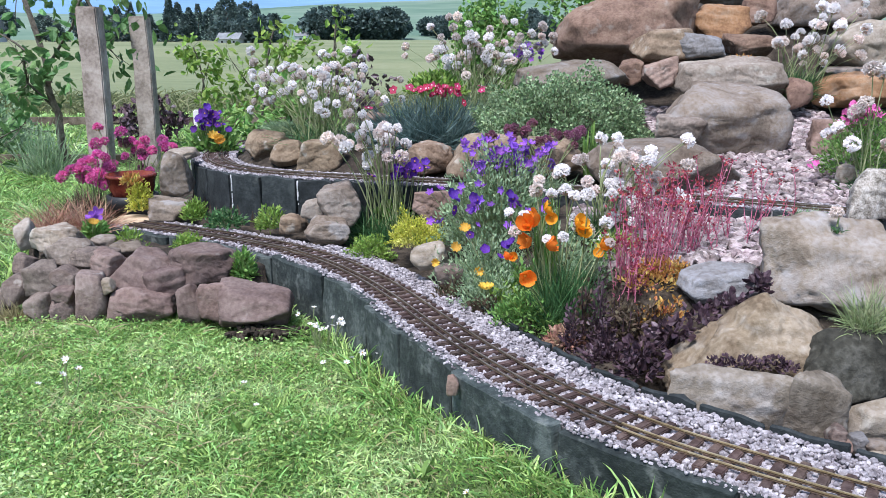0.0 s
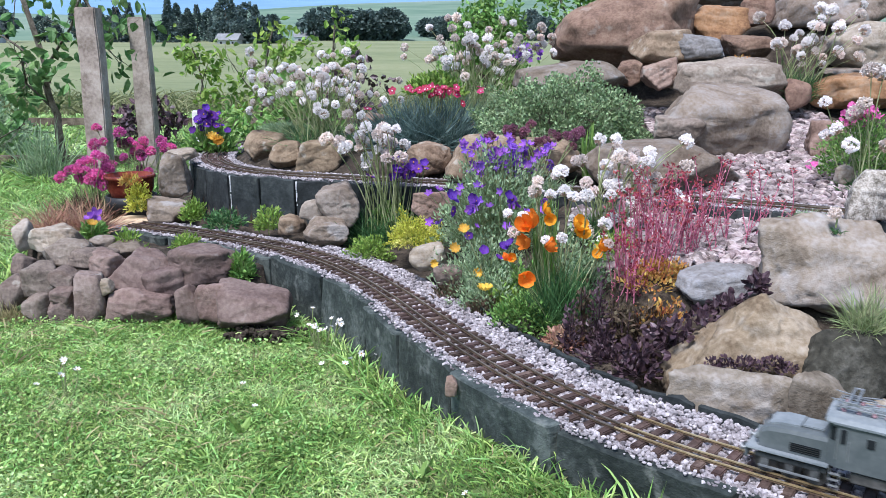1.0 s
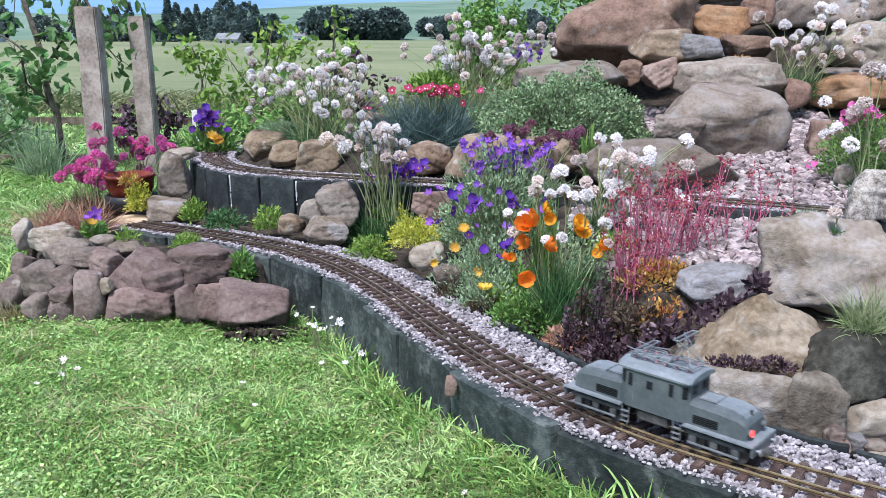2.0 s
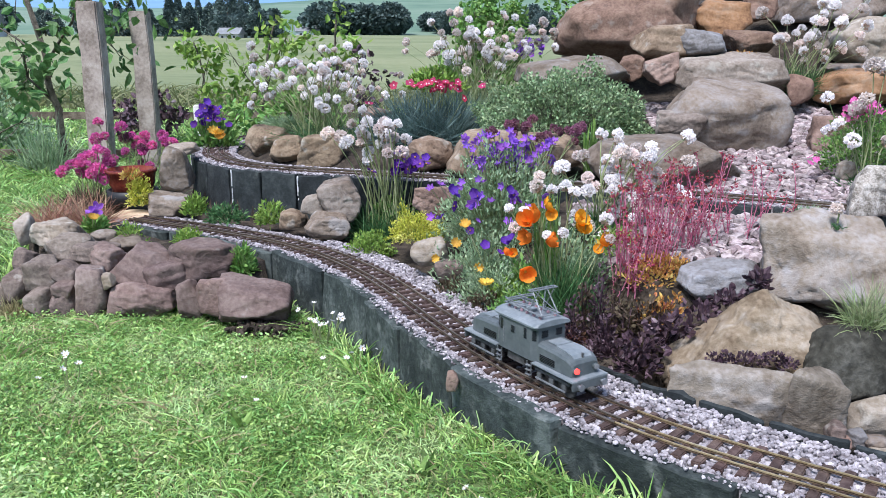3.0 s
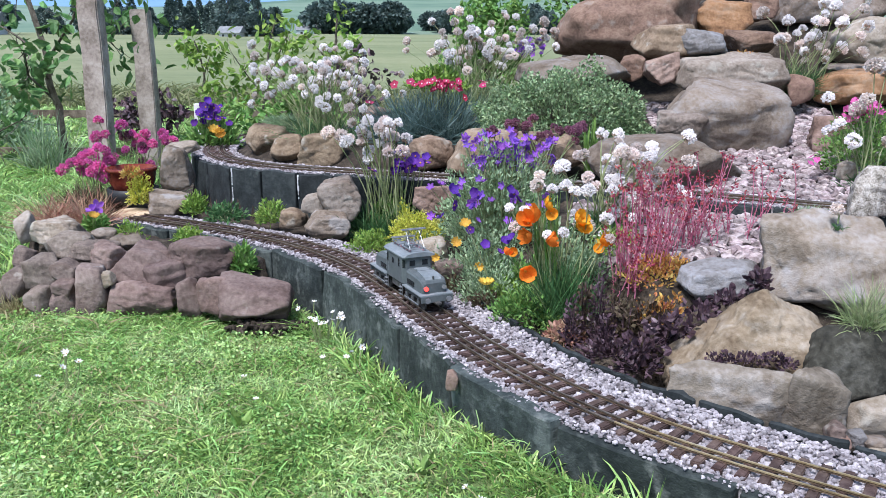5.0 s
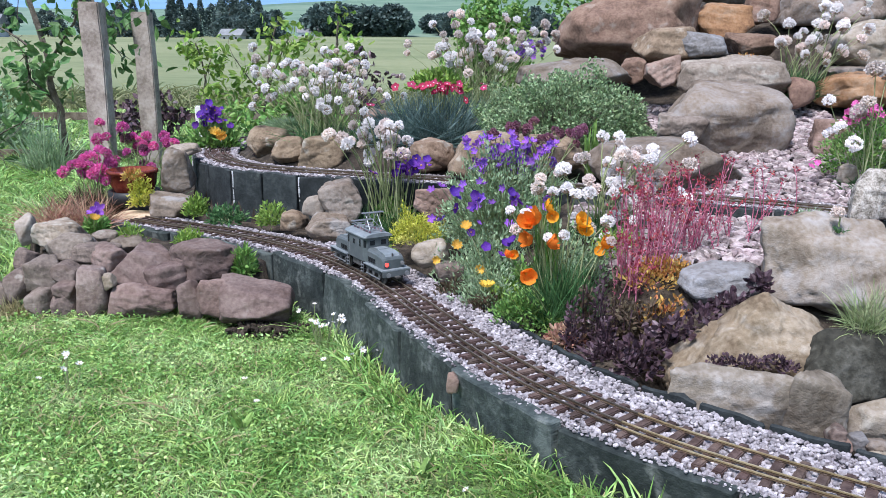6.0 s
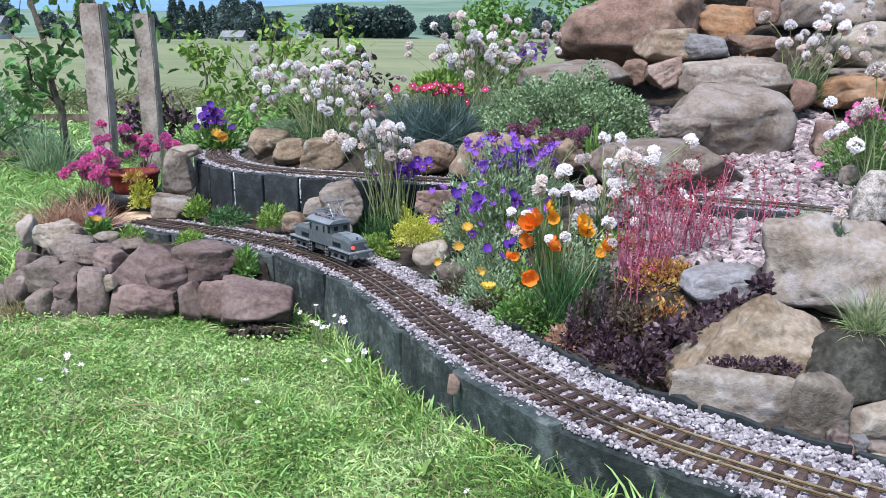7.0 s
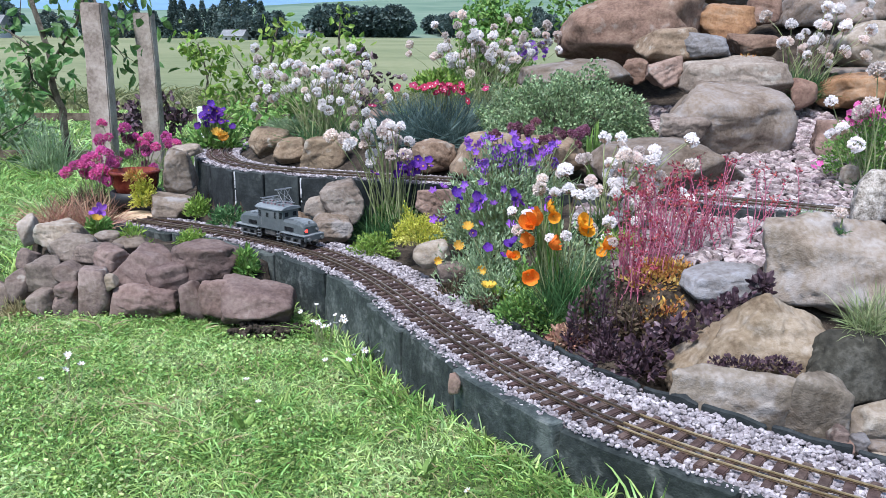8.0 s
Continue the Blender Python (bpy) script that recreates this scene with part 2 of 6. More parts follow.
LOWER = Line([(-0.955, 2.224), (-0.776, 2.107), (-0.638, 2.033), (-0.494, 1.949), (-0.361, 1.851), (-0.248, 1.736), (-0.156, 1.604),
              (-0.080, 1.462), (-0.011, 1.313), (0.061, 1.167), (0.145, 1.028), (0.249, 0.904), (0.375, 0.799), (0.514, 0.702),
              (0.693, 0.598), (0.920, 0.496), (1.183, 0.383)])
UPPER = Line([(-0.66, 3.12), (-0.739, 2.95), (-0.748, 2.77), (-0.717, 2.578), (-0.658, 2.429), (-0.566, 2.307), (-0.437, 2.222),
              (-0.244, 2.145), (0.023, 2.058), (0.295, 1.961), (0.502, 1.866), (0.698, 1.764), (0.842, 1.677), (1.1, 1.53), (1.4, 1.38)])
RAIL_Z, UP_Z = 0.12, 0.24


def step(a, b, v):
    u = np.clip((np.asarray(v, float) - a) / (b - a), 0, 1)
    return u * u * (3 - 2 * u)


def mound_z(x, y):
    """Height of the planted mound and its terraces."""
    x, y = np.asarray(x, float), np.asarray(y, float)
    dl, _ = LOWER.away(x, y)
    du, _ = UPPER.away(x, y)
    z = np.full(x.shape, 0.095)
    bank = step(0.12, 0.45, dl) * step(-0.25, 0.15, x) * (1 - 0.9 * step(0.28, 0.42, x) * (1 - step(1.12, 1.32, y)))
    z = z + 0.105 * bank
    z = z - 0.055 * step(0.105, 0.13, dl) * (1 - step(0.20 + 0.10 * step(0.40, 0.46, x), 0.26 + 0.12 * step(0.40, 0.46, x), dl)) * step(0.27, 0.33, x)
    up = (du > -0.058)
    back = np.clip(du - 0.07, 0, None)
    rise = 0.03 * step(0.0, 0.06, back) * (1 - step(0.1, 0.5, x)) + back * (0.10 + 0.08 * step(0.2, 0.7, x)) + 0.22 * step(0.95, 1.5, back) * step(0.1, 0.6, x)
    zu = 0.222 + np.minimum(rise, 0.6)
    z = np.where(up, zu, z)
    z = z - 0.5 * step(3.0, 3.9, y) * (1 - step(0.2, 0.8, x))
    z = np.where((dl < -0.045) & ~((x < -0.40) & (y > 1.72 + 1.6 * np.clip(-0.86 - x, 0, 1))), -0.08, z)
    fall = step(-1.20, -1.02, x - 0.15 * np.clip(y - 2.2, 0, 1))
    fall = fall * (1 - step(1.45, 2.15, x)) * (1 - step(4.0, 4.9, y))
    return z * fall - 0.08 * (1 - fall)
# ---- ground, field and hills: one sheet to the horizon ----


def ground_z(x, y):
    d = np.hypot(x, y)
    x, y = np.asarray(x, float), np.asarray(y, float)
    off = LOWER.away(x, y)[0]
    berm = 0.052 * np.exp(-(np.clip(off + 0.08, -1, 0) / 0.10) ** 2) * step(-0.14, 0.10, x) * (off < 0) * (np.abs(off) < 0.6)
    return (berm - 0.012 * np.clip(y - 6, 0, 20) + 0.020 * np.clip(y - 26, 0, 150) + 0.078 * np.clip(d - 230, 0, 420) * (1 + 0.12 * np.sin(x * 0.012 + 1.0)) * (0.80 + 0.20 * step(-260, -60, x)) + 0.095 * np.clip(d - 800, 0, 800)
            - 0.006 * np.clip(np.abs(x) - 300, 0, 600) * step(300, 900, d))


def build_ground():
    xs = np.unique(np.concatenate([np.linspace(-3, 3, 121), np.linspace(-30, 30, 61), np.linspace(-400, 400, 41), np.linspace(-2500, 2500, 31)]))
    ys = np.unique(np.concatenate([np.linspace(-4, 8, 241), np.linspace(8, 60, 40), np.linspace(60, 400, 40), np.linspace(400, 2500, 20), np.linspace(-2500, -4, 20)]))
    gx, gy = np.meshgrid(xs, ys)
    gz = ground_z(gx, gy)
    v = np.stack([gx, gy, gz], -1).reshape(-1, 3)
    w = len(xs)
    i = (np.arange(len(ys) - 1)[:, None] * w + np.arange(w - 1)).ravel()
    f = np.stack([i, i + 1, i + w + 1, i + w], 1)
    cy, cd = gy[:-1, :-1].ravel(), np.hypot(gx, gy)[:-1, :-1].ravel()
    # Past 760 m the sheet takes the colour with haze painted in.
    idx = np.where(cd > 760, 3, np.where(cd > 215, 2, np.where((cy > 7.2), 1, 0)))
    tagged(cloth("ground", v, f, [TURF, FIELD, HILL, HAZEHILL], smooth=True, index=idx.tolist()), "green lawn running out to hay field and hills", "ground", kind="structure")


def build_mound():
    xs, ys = np.arange(-1.25, 2.6, 0.025), np.arange(0.3, 5.2, 0.025)
    gx, gy = np.meshgrid(xs, ys)
    gz = mound_z(gx, gy)
    gz = gz + np.where(gz > 0, (np.sin(gx * 61) * np.sin(gy * 53 + gx * 17)) * 0.004, 0)
    v = np.stack([gx, gy, gz], -1).reshape(-1, 3)
    w = len(xs)
    i = (np.arange(len(ys) - 1)[:, None] * w + np.arange(w - 1)).ravel()
    f = np.stack([i, i + 1, i + w + 1, i + w], 1)
    tagged(cloth("planted_bank", v, f, SOIL, smooth=True), "dark soil bank of the terraced rock garden", "ground", kind="structure")


build_ground()
build_mound()

# ---- railway ----


def ribbon(line, s0, s1, off, prof, n):
    """Sweeps an upright profile of (across, height) along the line."""
    s = np.linspace(s0, s1, n)
    rows = [np.column_stack([line.at(s, off + a), np.full(n, h)]) for a, h in prof]
    k = len(prof)
    v = np.stack(rows, 1).reshape(-1, 3)
    f = [[i * k + j, i * k + (j + 1) % k, (i + 1) * k + (j + 1) % k, (i + 1) * k + j] for i in range(n - 1) for j in range(k)]
    f += [list(range(k))[::-1], [(n - 1) * k + j for j in range(k)]]
    return v, f


def rail_profile(z):
    return [(-0.0016, z - 0.0038), (0.0016, z - 0.0038), (0.0016, z - 0.0032), (0.0005, z - 0.0028), (0.0005, z - 0.0020), (0.0011, z - 0.0016),
            (0.0011, z), (-0.0011, z), (-0.0011, z - 0.0016), (-0.0005, z - 0.0020), (-0.0005, z - 0.0028), (-0.0016, z - 0.0032)]


def sleeper_mesh():
    bm = bmesh.new()
    box(bm, (0, 0, 0), (0.0118, 0.086, 0.007), 0.0014)
    for y in (-0.0238, -0.0105, 0.0238):
        for k in (-1, 1):
            box(bm, (0, y + k * 0.0026, 0.0040), (0.0035, 0.0020, 0.0016))
    me = bpy.data.meshes.new("sleeper")
    bm.to_mesh(me)
    bm.free()
    me.materials.append(SLEEPER)
    return me


def build_track(line, s0, s1, z, name, label, offs, rail_mat, pitch=0.0235):
    root = tagged(new(name), label, "railway track")
    root.location = (*line.at((s0 + s1) / 2), z - 0.012)
    inv = Matrix.Translation(-root.location)
    for o in offs:
        cuts = np.linspace(s0, s1, int((s1 - s0) / 0.46) + 1)
        for a, b in zip(cuts, cuts[1:]):
            v, f = ribbon(line, a + 0.0004, b - 0.0004, o, rail_profile(z), int((b - a) / 0.015))
            r = cloth("rail", v, f, [rail_mat if b > 2.1 else RAILD, TARNISH], root, index=[0 if j % 12 in (5, 6, 7) else 1 for j in range(len(f))])
            r.matrix_parent_inverse = inv
    me = sleeper_mesh()
    s, i = s0 + 0.005, 0
    while s < s1:
        q = new("sleeper", me)
        q.parent = root
        c = line.at(s, 0.0)
        q.matrix_basis = Matrix.Translation(Vector((c[0], c[1], z - 0.0075)) - root.location) @ pose(0, 0, 0, 0, 0, math.degrees(line.turn(s)) + random.uniform(-1.5, 1.5))
        s += pitch
    return root


build_track(LOWER, 0.17, LOWER.end - 0.02, RAIL_Z, "railway_track", "dual-gauge garden railway track with brass rails and brown sleepers", (-0.0238, -0.0105, 0.0238), BRASS)
build_track(UPPER, 0.02, UPPER.end - 0.02, UP_Z, "upper_railway_track", "upper garden railway track with dark rails on ballast", (-0.0238, 0.0105, 0.0238), RAILD)

ICO = [(0, 0, 1)] + [(0.894 * math.cos(a * 1.2566), 0.894 * math.sin(a * 1.2566), 0.447) for a in range(5)] + \
      [(0.894 * math.cos(a * 1.2566 + 0.628), 0.894 * math.sin(a * 1.2566 + 0.628), -0.447) for a in range(5)] + [(0, 0, -1)]
ICO_F = [(0, 1 + i, 1 + (i + 1) % 5) for i in range(5)] + [(1 + i, 6 + i, 1 + (i + 1) % 5) for i in range(5)] + \
        [(1 + (i + 1) % 5, 6 + i, 6 + (i + 1) % 5) for i in range(5)] + [(11, 6 + (i + 1) % 5, 6 + i) for i in range(5)]


def chips(name, places, sizes, flat, material, label, category, seed):
    """Loose stones, each a turned and dented lump."""
    rng = np.random.default_rng(seed)
    n = len(places)
    v = np.array(ICO)[None] * (1 + rng.uniform(-0.28, 0.28, (n, 12, 1)))
    v = v * rng.uniform(0.7, 1.3, (n, 1, 3)) * np.array([1, 1, flat])
    ang = rng.uniform(0, 2 * np.pi, n)
    tl = rng.normal(0, 0.35, n)
    ca, sa, ct, st = np.cos(ang), np.sin(ang), np.cos(tl), np.sin(tl)
    x, y, z = v[..., 0], v[..., 1], v[..., 2]
    y, z = y * ct[:, None] - z * st[:, None], y * st[:, None] + z * ct[:, None]
    x, y = x * ca[:, None] - y * sa[:, None], x * sa[:, None] + y * ca[:, None]
    v = np.stack([x, y, z], -1) * np.asarray(sizes)[:, None, None] + np.asarray(places)[:, None, :]
    f = (np.array(ICO_F)[None] + (np.arange(n) * 12)[:, None, None]).reshape(-1, 3)
    return tagged(cloth(name, v.reshape(-1, 3), f, material), label, category, kind="stuff")


def build_ballast():
    rng = np.random.default_rng(5)
    for line, z, near, far, name, n, seed in ((LOWER, RAIL_Z, -0.056, 0.098, "ballast", 22000, 1), (UPPER, UP_Z, -0.056, 0.062, "upper_ballast", 20000, 2)):
        s = rng.uniform(0.12, line.end - 0.05, n)
        fw = np.where(s < 0.75, np.minimum(far, 0.066), far) if line is LOWER else np.full(n, far)
        o = near + (fw - near) * rng.uniform(0, 1, n)
        xy = line.at(s, o)
        r = rng.uniform(0.0022, 0.0044, n)
        between = np.abs(o) < 0.041
        zz = z - (0.0112 if line is LOWER else 0.0098) + rng.uniform(-0.002, 0.001, n) + np.where(between, rng.uniform(0.0, 0.0028, n), rng.uniform(0.001, 0.006, n))
        chips(name, np.column_stack([xy, zz]), r, 0.8, BALLAST, "loose pale granite chippings packed round the sleepers", "ballast", seed)
        v, f = ribbon(line, 0.1, line.end - 0.02, 0, [(near, z - 0.04), (near, z - 0.012), (far if line is UPPER else 0.066, z - 0.012), (far if line is UPPER else 0.066, z - 0.04)], 120)
        tagged(cloth("track_bed", v, f, BEDMAT), "compacted granite bed under the railway track", "track bed", kind="structure")
        m = 900
        o = rng.uniform(-0.0695, -0.052, m)
        xy = line.at(rng.uniform(0.3, line.end - 0.3, m), o)
        chips(name + "_spill", np.column_stack([xy, np.full(m, z - 0.0035) - rng.uniform(0, 0.002, m)]), rng.uniform(0.0012, 0.0034, m), 0.7, BALLAST, "granite chippings spilled over the slab tops", "ballast", seed + 60)
        if line is LOWER:
            v, f = ribbon(line, 0.72, line.end - 0.02, 0, [(0.066, z - 0.04), (0.066, z - 0.0145), (0.10, z - 0.0145), (0.10, z - 0.04)], 100)
            tagged(cloth("track_bed", v, f, BEDMAT), "granite shoulder beside the railway track", "track bed", kind="structure")


build_ballast()


def slab_between(root, line, s0, s1, off, z0, z1, thick, lean=0.0, material=None):
    """One edging slab: a thick plate with worn edges that stands between two joints."""
    a, b = line.at(s0, off), line.at(s1, off)
    d = b - a
    ln = float(np.hypot(*d))
    bm = bmesh.new()
    box(bm, (0, 0, 0), (ln - 0.006, thick, z1 - z0))
    bmesh.ops.subdivide_edges(bm, edges=[e for e in bm.edges if e.calc_length() > 0.03], cuts=7, use_grid_fill=True)
    for v in bm.verts:
        n = noise.noise(Vector((v.co.x * 24 + s0 * 9, v.co.y * 30, v.co.z * 24)))
        v.co.y += n * 0.0022
        if v.co.z > (z1 - z0) / 2 - 0.001:
            v.co.z += noise.noise(Vector((v.co.x * 30, s0 * 31, 0.5))) * 0.006
    bmesh.ops.bevel(bm, geom=[e for e in bm.edges if e.is_manifold and e.calc_face_angle(0) > 1.2], offset=0.002, segments=1, affect="EDGES")
    q = part("slab", bm, material or SLAB, root)
    q.matrix_basis = Matrix.Translation(Vector(((a[0] + b[0]) / 2, (a[1] + b[1]) / 2, (z0 + z1) / 2)) - root.location) @ pose(0, 0, 0, 0, 0, math.degrees(math.atan2(d[1], d[0]))) @ pose(0, 0, 0, lean, 0, 0)
    return q


def lime_streak(slab, ln, seed):
    """Crusted lime that has run down beside a joint, thick at the top and broken below."""
    rng = random.Random(seed)
    bm = bmesh.new()
    z = 0.080
    while z > -0.05 + rng.uniform(0, 0.07):
        w, h = rng.uniform(0.0015, 0.0045), rng.uniform(0.004, 0.016)
        box(bm, (-ln / 2 + 0.005 + rng.uniform(-0.001, 0.001), -0.0100, z - h / 2), (w, 0.0030, h), 0.0006)
        z -= h + rng.choice((-0.001, 0.001, 0.006))
    tagged(part("lime_streak", bm, LIMECRUST, slab, "white crusted lime streak"), kind="stuff")


def way(line, x, y):
    return float(line.away(np.array([x]), np.array([y]))[1][0])


def build_edging():
    lower = tagged(new("edging_wall"), "low retaining wall of upright black slabs beside the lawn", "retaining wall")
    lower.location = (0, 1.3, 0)
    joints = [way(LOWER, x, y) for x, y in ((-0.908, 2.154), (-0.80, 2.07), (-0.676, 1.975), (-0.53, 1.905), (-0.361, 1.79), (-0.225, 1.622), (-0.147, 1.41),
                                            (-0.064, 1.272), (0.004, 1.095), (0.142, 0.919), (0.312, 0.772))]
    joints += [joints[-1] + 0.21 * k for k in (1, 2, 3)]
    for i, (a, b) in enumerate(zip(joints, joints[1:])):
        slab_between(lower, LOWER, a, b, -0.066, -0.03, 0.1145 + 0.002 * ((i * 7) % 3 - 1), 0.021, (-4, 2, -2, 4, 0)[i % 5], SLAB_NEAR)
    back = tagged(new("edging_strip"), "thin black edging strip behind the track ballast", "edging")
    back.location = (0.3, 1.0, 0.1)
    s = way(LOWER, 0.0, 1.55)
    while s < LOWER.end - 0.25:
        slab_between(back, LOWER, s, s + 0.1, 0.106, 0.06, 0.1185, 0.007, 0)
        s += 0.1
    upper = tagged(new("upper_edging_wall"), "retaining wall of black slabs under the upper track", "retaining wall")
    upper.location = (-0.4, 2.2, 0.1)
    s = 0.28
    k = 0
    while s < UPPER.end - 0.2:
        ln = 0.105 if s < 1.5 else 0.15
        slab = slab_between(upper, UPPER, s, s + ln, -0.066, 0.07, 0.2325 + 0.002 * (k % 2), 0.018, 0)
        if s < 1.4 and k % 5 in (1, 3):
            lime_streak(slab, ln, k)
        s += ln
        k += 1


build_edging()

# ---- stones ----
BALLS = {}
for level in (4, 5):
    ball_bm = bmesh.new()
    bmesh.ops.create_icosphere(ball_bm, subdivisions=level, radius=1)
    ball_bm.verts.ensure_lookup_table()
    BALLS[level] = (np.array([v.co[:] for v in ball_bm.verts]), [[v.index for v in f.verts] for f in ball_bm.faces])
    ball_bm.free()
WHERE = {"wall": ("dry-stone wall", "wall stone"), "bank": ("planted bank", "rock"), "upper": ("upper terrace", "rock"),
         "top": ("piled rockery", "boulder"), "front": ("track-side rockery", "boulder")}


def stone(x, y, z, w, d, h, kind, seed, place, slope=0.0, taper=0.0):
    """A weathered stone of a given width, depth and height on its base: blunt faces round a core, chipped corners, bedding ledges, pits and cracks."""
    rng = np.random.default_rng(seed)
    ball, faces = BALLS[5 if w > 0.09 else 4]
    blunt, chips_n, lo, hi = {"wall": (40, 15, 0.56, 0.80), "bank": (40, 15, 0.56, 0.80), "upper": (34, 16, 0.54, 0.78), "top": (40, 16, 0.54, 0.78), "front": (60, 14, 0.56, 0.82)}[place]
    sides = [(1, 0, taper), (-1, 0, taper), (0, 1, taper), (0, -1, taper + 0.10), (0, 0, -1)]
    planes = []
    for n in sides:
        n = np.array(n, float) + rng.normal(0, 0.14, 3)
        planes.append((n / np.linalg.norm(n), 1.0))
    if taper >= 0.4:
        planes = planes[:0]
        for n, q in (((-0.817, -0.10, 0.577), 0.47), ((0.70, -0.18, 0.69), 0.72), ((0.10, -0.75, 0.66), 0.62), ((-0.45, -0.75, 0.45), 0.72), ((0, 0.8, 0.6), 0.8), ((1, 0, 0.1), 1.0), ((-1, 0, 0.1), 1.0), ((0, 0, -1), 1.0), ((0, -1, 0), 0.9)):
            n = np.array(n) / np.linalg.norm(n)
            planes.append((n, q))
    else:
        n = np.array((slope, -0.14, 1.0)) + rng.normal(0, 0.05, 3)
        planes.append((n / np.linalg.norm(n), 0.95))
        for i in range(chips_n):
            n = rng.normal(0, 1, 3)
            n /= np.linalg.norm(n)
            planes.append((n, np.abs(n).sum() * rng.uniform(lo, hi)))
    total = np.zeros(len(ball))
    for n, q in planes:
        total += np.clip(ball @ n / q, 0, None) ** blunt
    p = ball * (total ** (-1 / blunt))[:, None]
    low, top = p.min(0), p.max(0)
    p = (p - low) / (top - low) * np.array([w, d, h]) - np.array([w / 2, d / 2, 0])
    size = (w * d * h) ** (1 / 3)
    off = Vector(rng.uniform(-50, 50, 3))
    c = np.array([0, 0, h / 2])
    dip = Vector((rng.normal(0, 0.25), rng.normal(0, 0.25), 1)).normalized()
    out = np.empty_like(p)
    for i, q in enumerate(p):
        v = Vector(q)
        u = v / size
        lump = noise.noise(u * 2.0 + off) * 0.028 + noise.noise(u * 5.5 + off) * 0.020 + noise.noise(u * 15 + off) * 0.010
        bed = noise.noise(Vector((u.x * 1.5, u.y * 1.5, u.dot(dip) * 9)) + off) * 0.030
        pit = -0.03 * max(0.0, noise.noise(u * 9 - off) - 0.25)
        rift = -0.030 * max(0.0, 1 - abs(noise.noise(u * 2.6 - off * 0.5)) * 16)
        dirn = (q - c) / (np.linalg.norm(q - c) + 1e-6)
        out[i] = q + dirn * (lump + bed + pit + rift) * size
    cat = WHERE[place]
    ob = cloth("wall_stone" if place == "wall" else ("boulder" if w > 0.2 else "rock"), out, faces, STONE[kind], None, smooth=True)
    ob.location = (x, y, z)
    big = "large" if w > 0.24 else ("broad" if w > 1.7 * h else ("small" if w < 0.09 else "rough"))
    return tagged(ob, big + " " + STONE[kind].name + (" " if "stone" in STONE[kind].name else " stone ") + "in the " + cat[0], cat[1])


stone(-0.647, 1.735, 0.016, 0.165, 0.132, 0.122, 'purple', 11, 'wall', 0.25, 0.15)
stone(-0.594, 1.700, 0.022, 0.103, 0.083, 0.090, 'purple', 18, 'wall', -0.3, 0.1)
stone(-0.521, 1.740, 0.066, 0.153, 0.137, 0.085, 'purple', 25, 'wall', 0.12, -0.12)
stone(-0.382, 1.600, 0.004, 0.158, 0.119, 0.099, 'purple', 32, 'wall', 0.3, 0.25)
stone(-0.472, 1.615, 0.011, 0.077, 0.061, 0.090, 'purple2', 39, 'wall', -0.1, 0.1)
stone(-0.526, 1.630, 0.009, 0.054, 0.049, 0.084, 'purple', 46, 'wall', -0.35, 0.1)
stone(-0.740, 1.660, -0.003, 0.069, 0.063, 0.111, 'greyd', 53, 'wall', -0.1, 0)
stone(-0.640, 1.665, -0.002, 0.154, 0.085, 0.077, 'purple2', 60, 'wall', 0.32, 0)
stone(-0.899, 1.860, 0.103, 0.115, 0.104, 0.063, 'pale', 67, 'wall', 0.15, 0.1)
stone(-1.009, 1.930, 0.091, 0.048, 0.053, 0.077, 'pale', 74, 'wall', 0, 0.15)
stone(-0.842, 1.780, 0.091, 0.105, 0.094, 0.061, 'grey', 81, 'wall', -0.1, 0.1)
stone(-0.777, 1.760, 0.086, 0.110, 0.088, 0.052, 'greyd', 88, 'wall', 0.15, 0.1)
stone(-0.732, 1.735, 0.070, 0.091, 0.073, 0.069, 'purple2', 95, 'wall', 0.1, 0.05)
stone(-0.710, 1.660, 0.061, 0.040, 0.040, 0.035, 'pale', 102, 'wall', 0, 0.1)
stone(-0.859, 1.700, 0.044, 0.077, 0.069, 0.078, 'greyd', 109, 'wall', -0.15, 0.1)
stone(-0.817, 1.700, 0.059, 0.068, 0.061, 0.051, 'greyd', 116, 'wall', 0.15, 0)
stone(-0.799, 1.665, 0.041, 0.048, 0.048, 0.036, 'purple', 123, 'wall', 0, 0)
stone(-0.857, 1.665, -0.005, 0.064, 0.058, 0.069, 'greyd', 130, 'wall', 0.1, 0)
stone(-0.802, 1.660, -0.003, 0.060, 0.054, 0.060, 'greyd', 137, 'wall', -0.1, 0.1)
stone(-0.921, 1.700, 0.022, 0.064, 0.064, 0.070, 'greyd', 144, 'wall', -0.2, 0.15)
stone(-0.932, 1.770, 0.060, 0.050, 0.055, 0.063, 'greyd', 151, 'wall', -0.1, 0.1)
stone(-0.971, 1.700, -0.014, 0.077, 0.077, 0.082, 'greyd', 158, 'wall', 0, 0.15)
stone(-0.785, 1.860, 0.106, 0.066, 0.066, 0.037, 'grey', 165, 'wall', 0.1, 0.1)
stone(-0.724, 1.840, 0.100, 0.085, 0.085, 0.036, 'greyg', 172, 'wall', 0.1, 0.1)
stone(-0.745, 2.260, 0.158, 0.091, 0.082, 0.131, 'greyg', 179, 'bank', -0.35, 0.25)
stone(-0.748, 2.200, 0.107, 0.128, 0.115, 0.063, 'greyg', 186, 'bank', 0, 0)
stone(-0.766, 2.400, 0.245, 0.100, 0.100, 0.038, 'pale', 193, 'bank', 0, 0.1)
stone(-0.521, 2.480, 0.223, 0.151, 0.136, 0.106, 'tan', 200, 'upper', 0.3, 0.1)
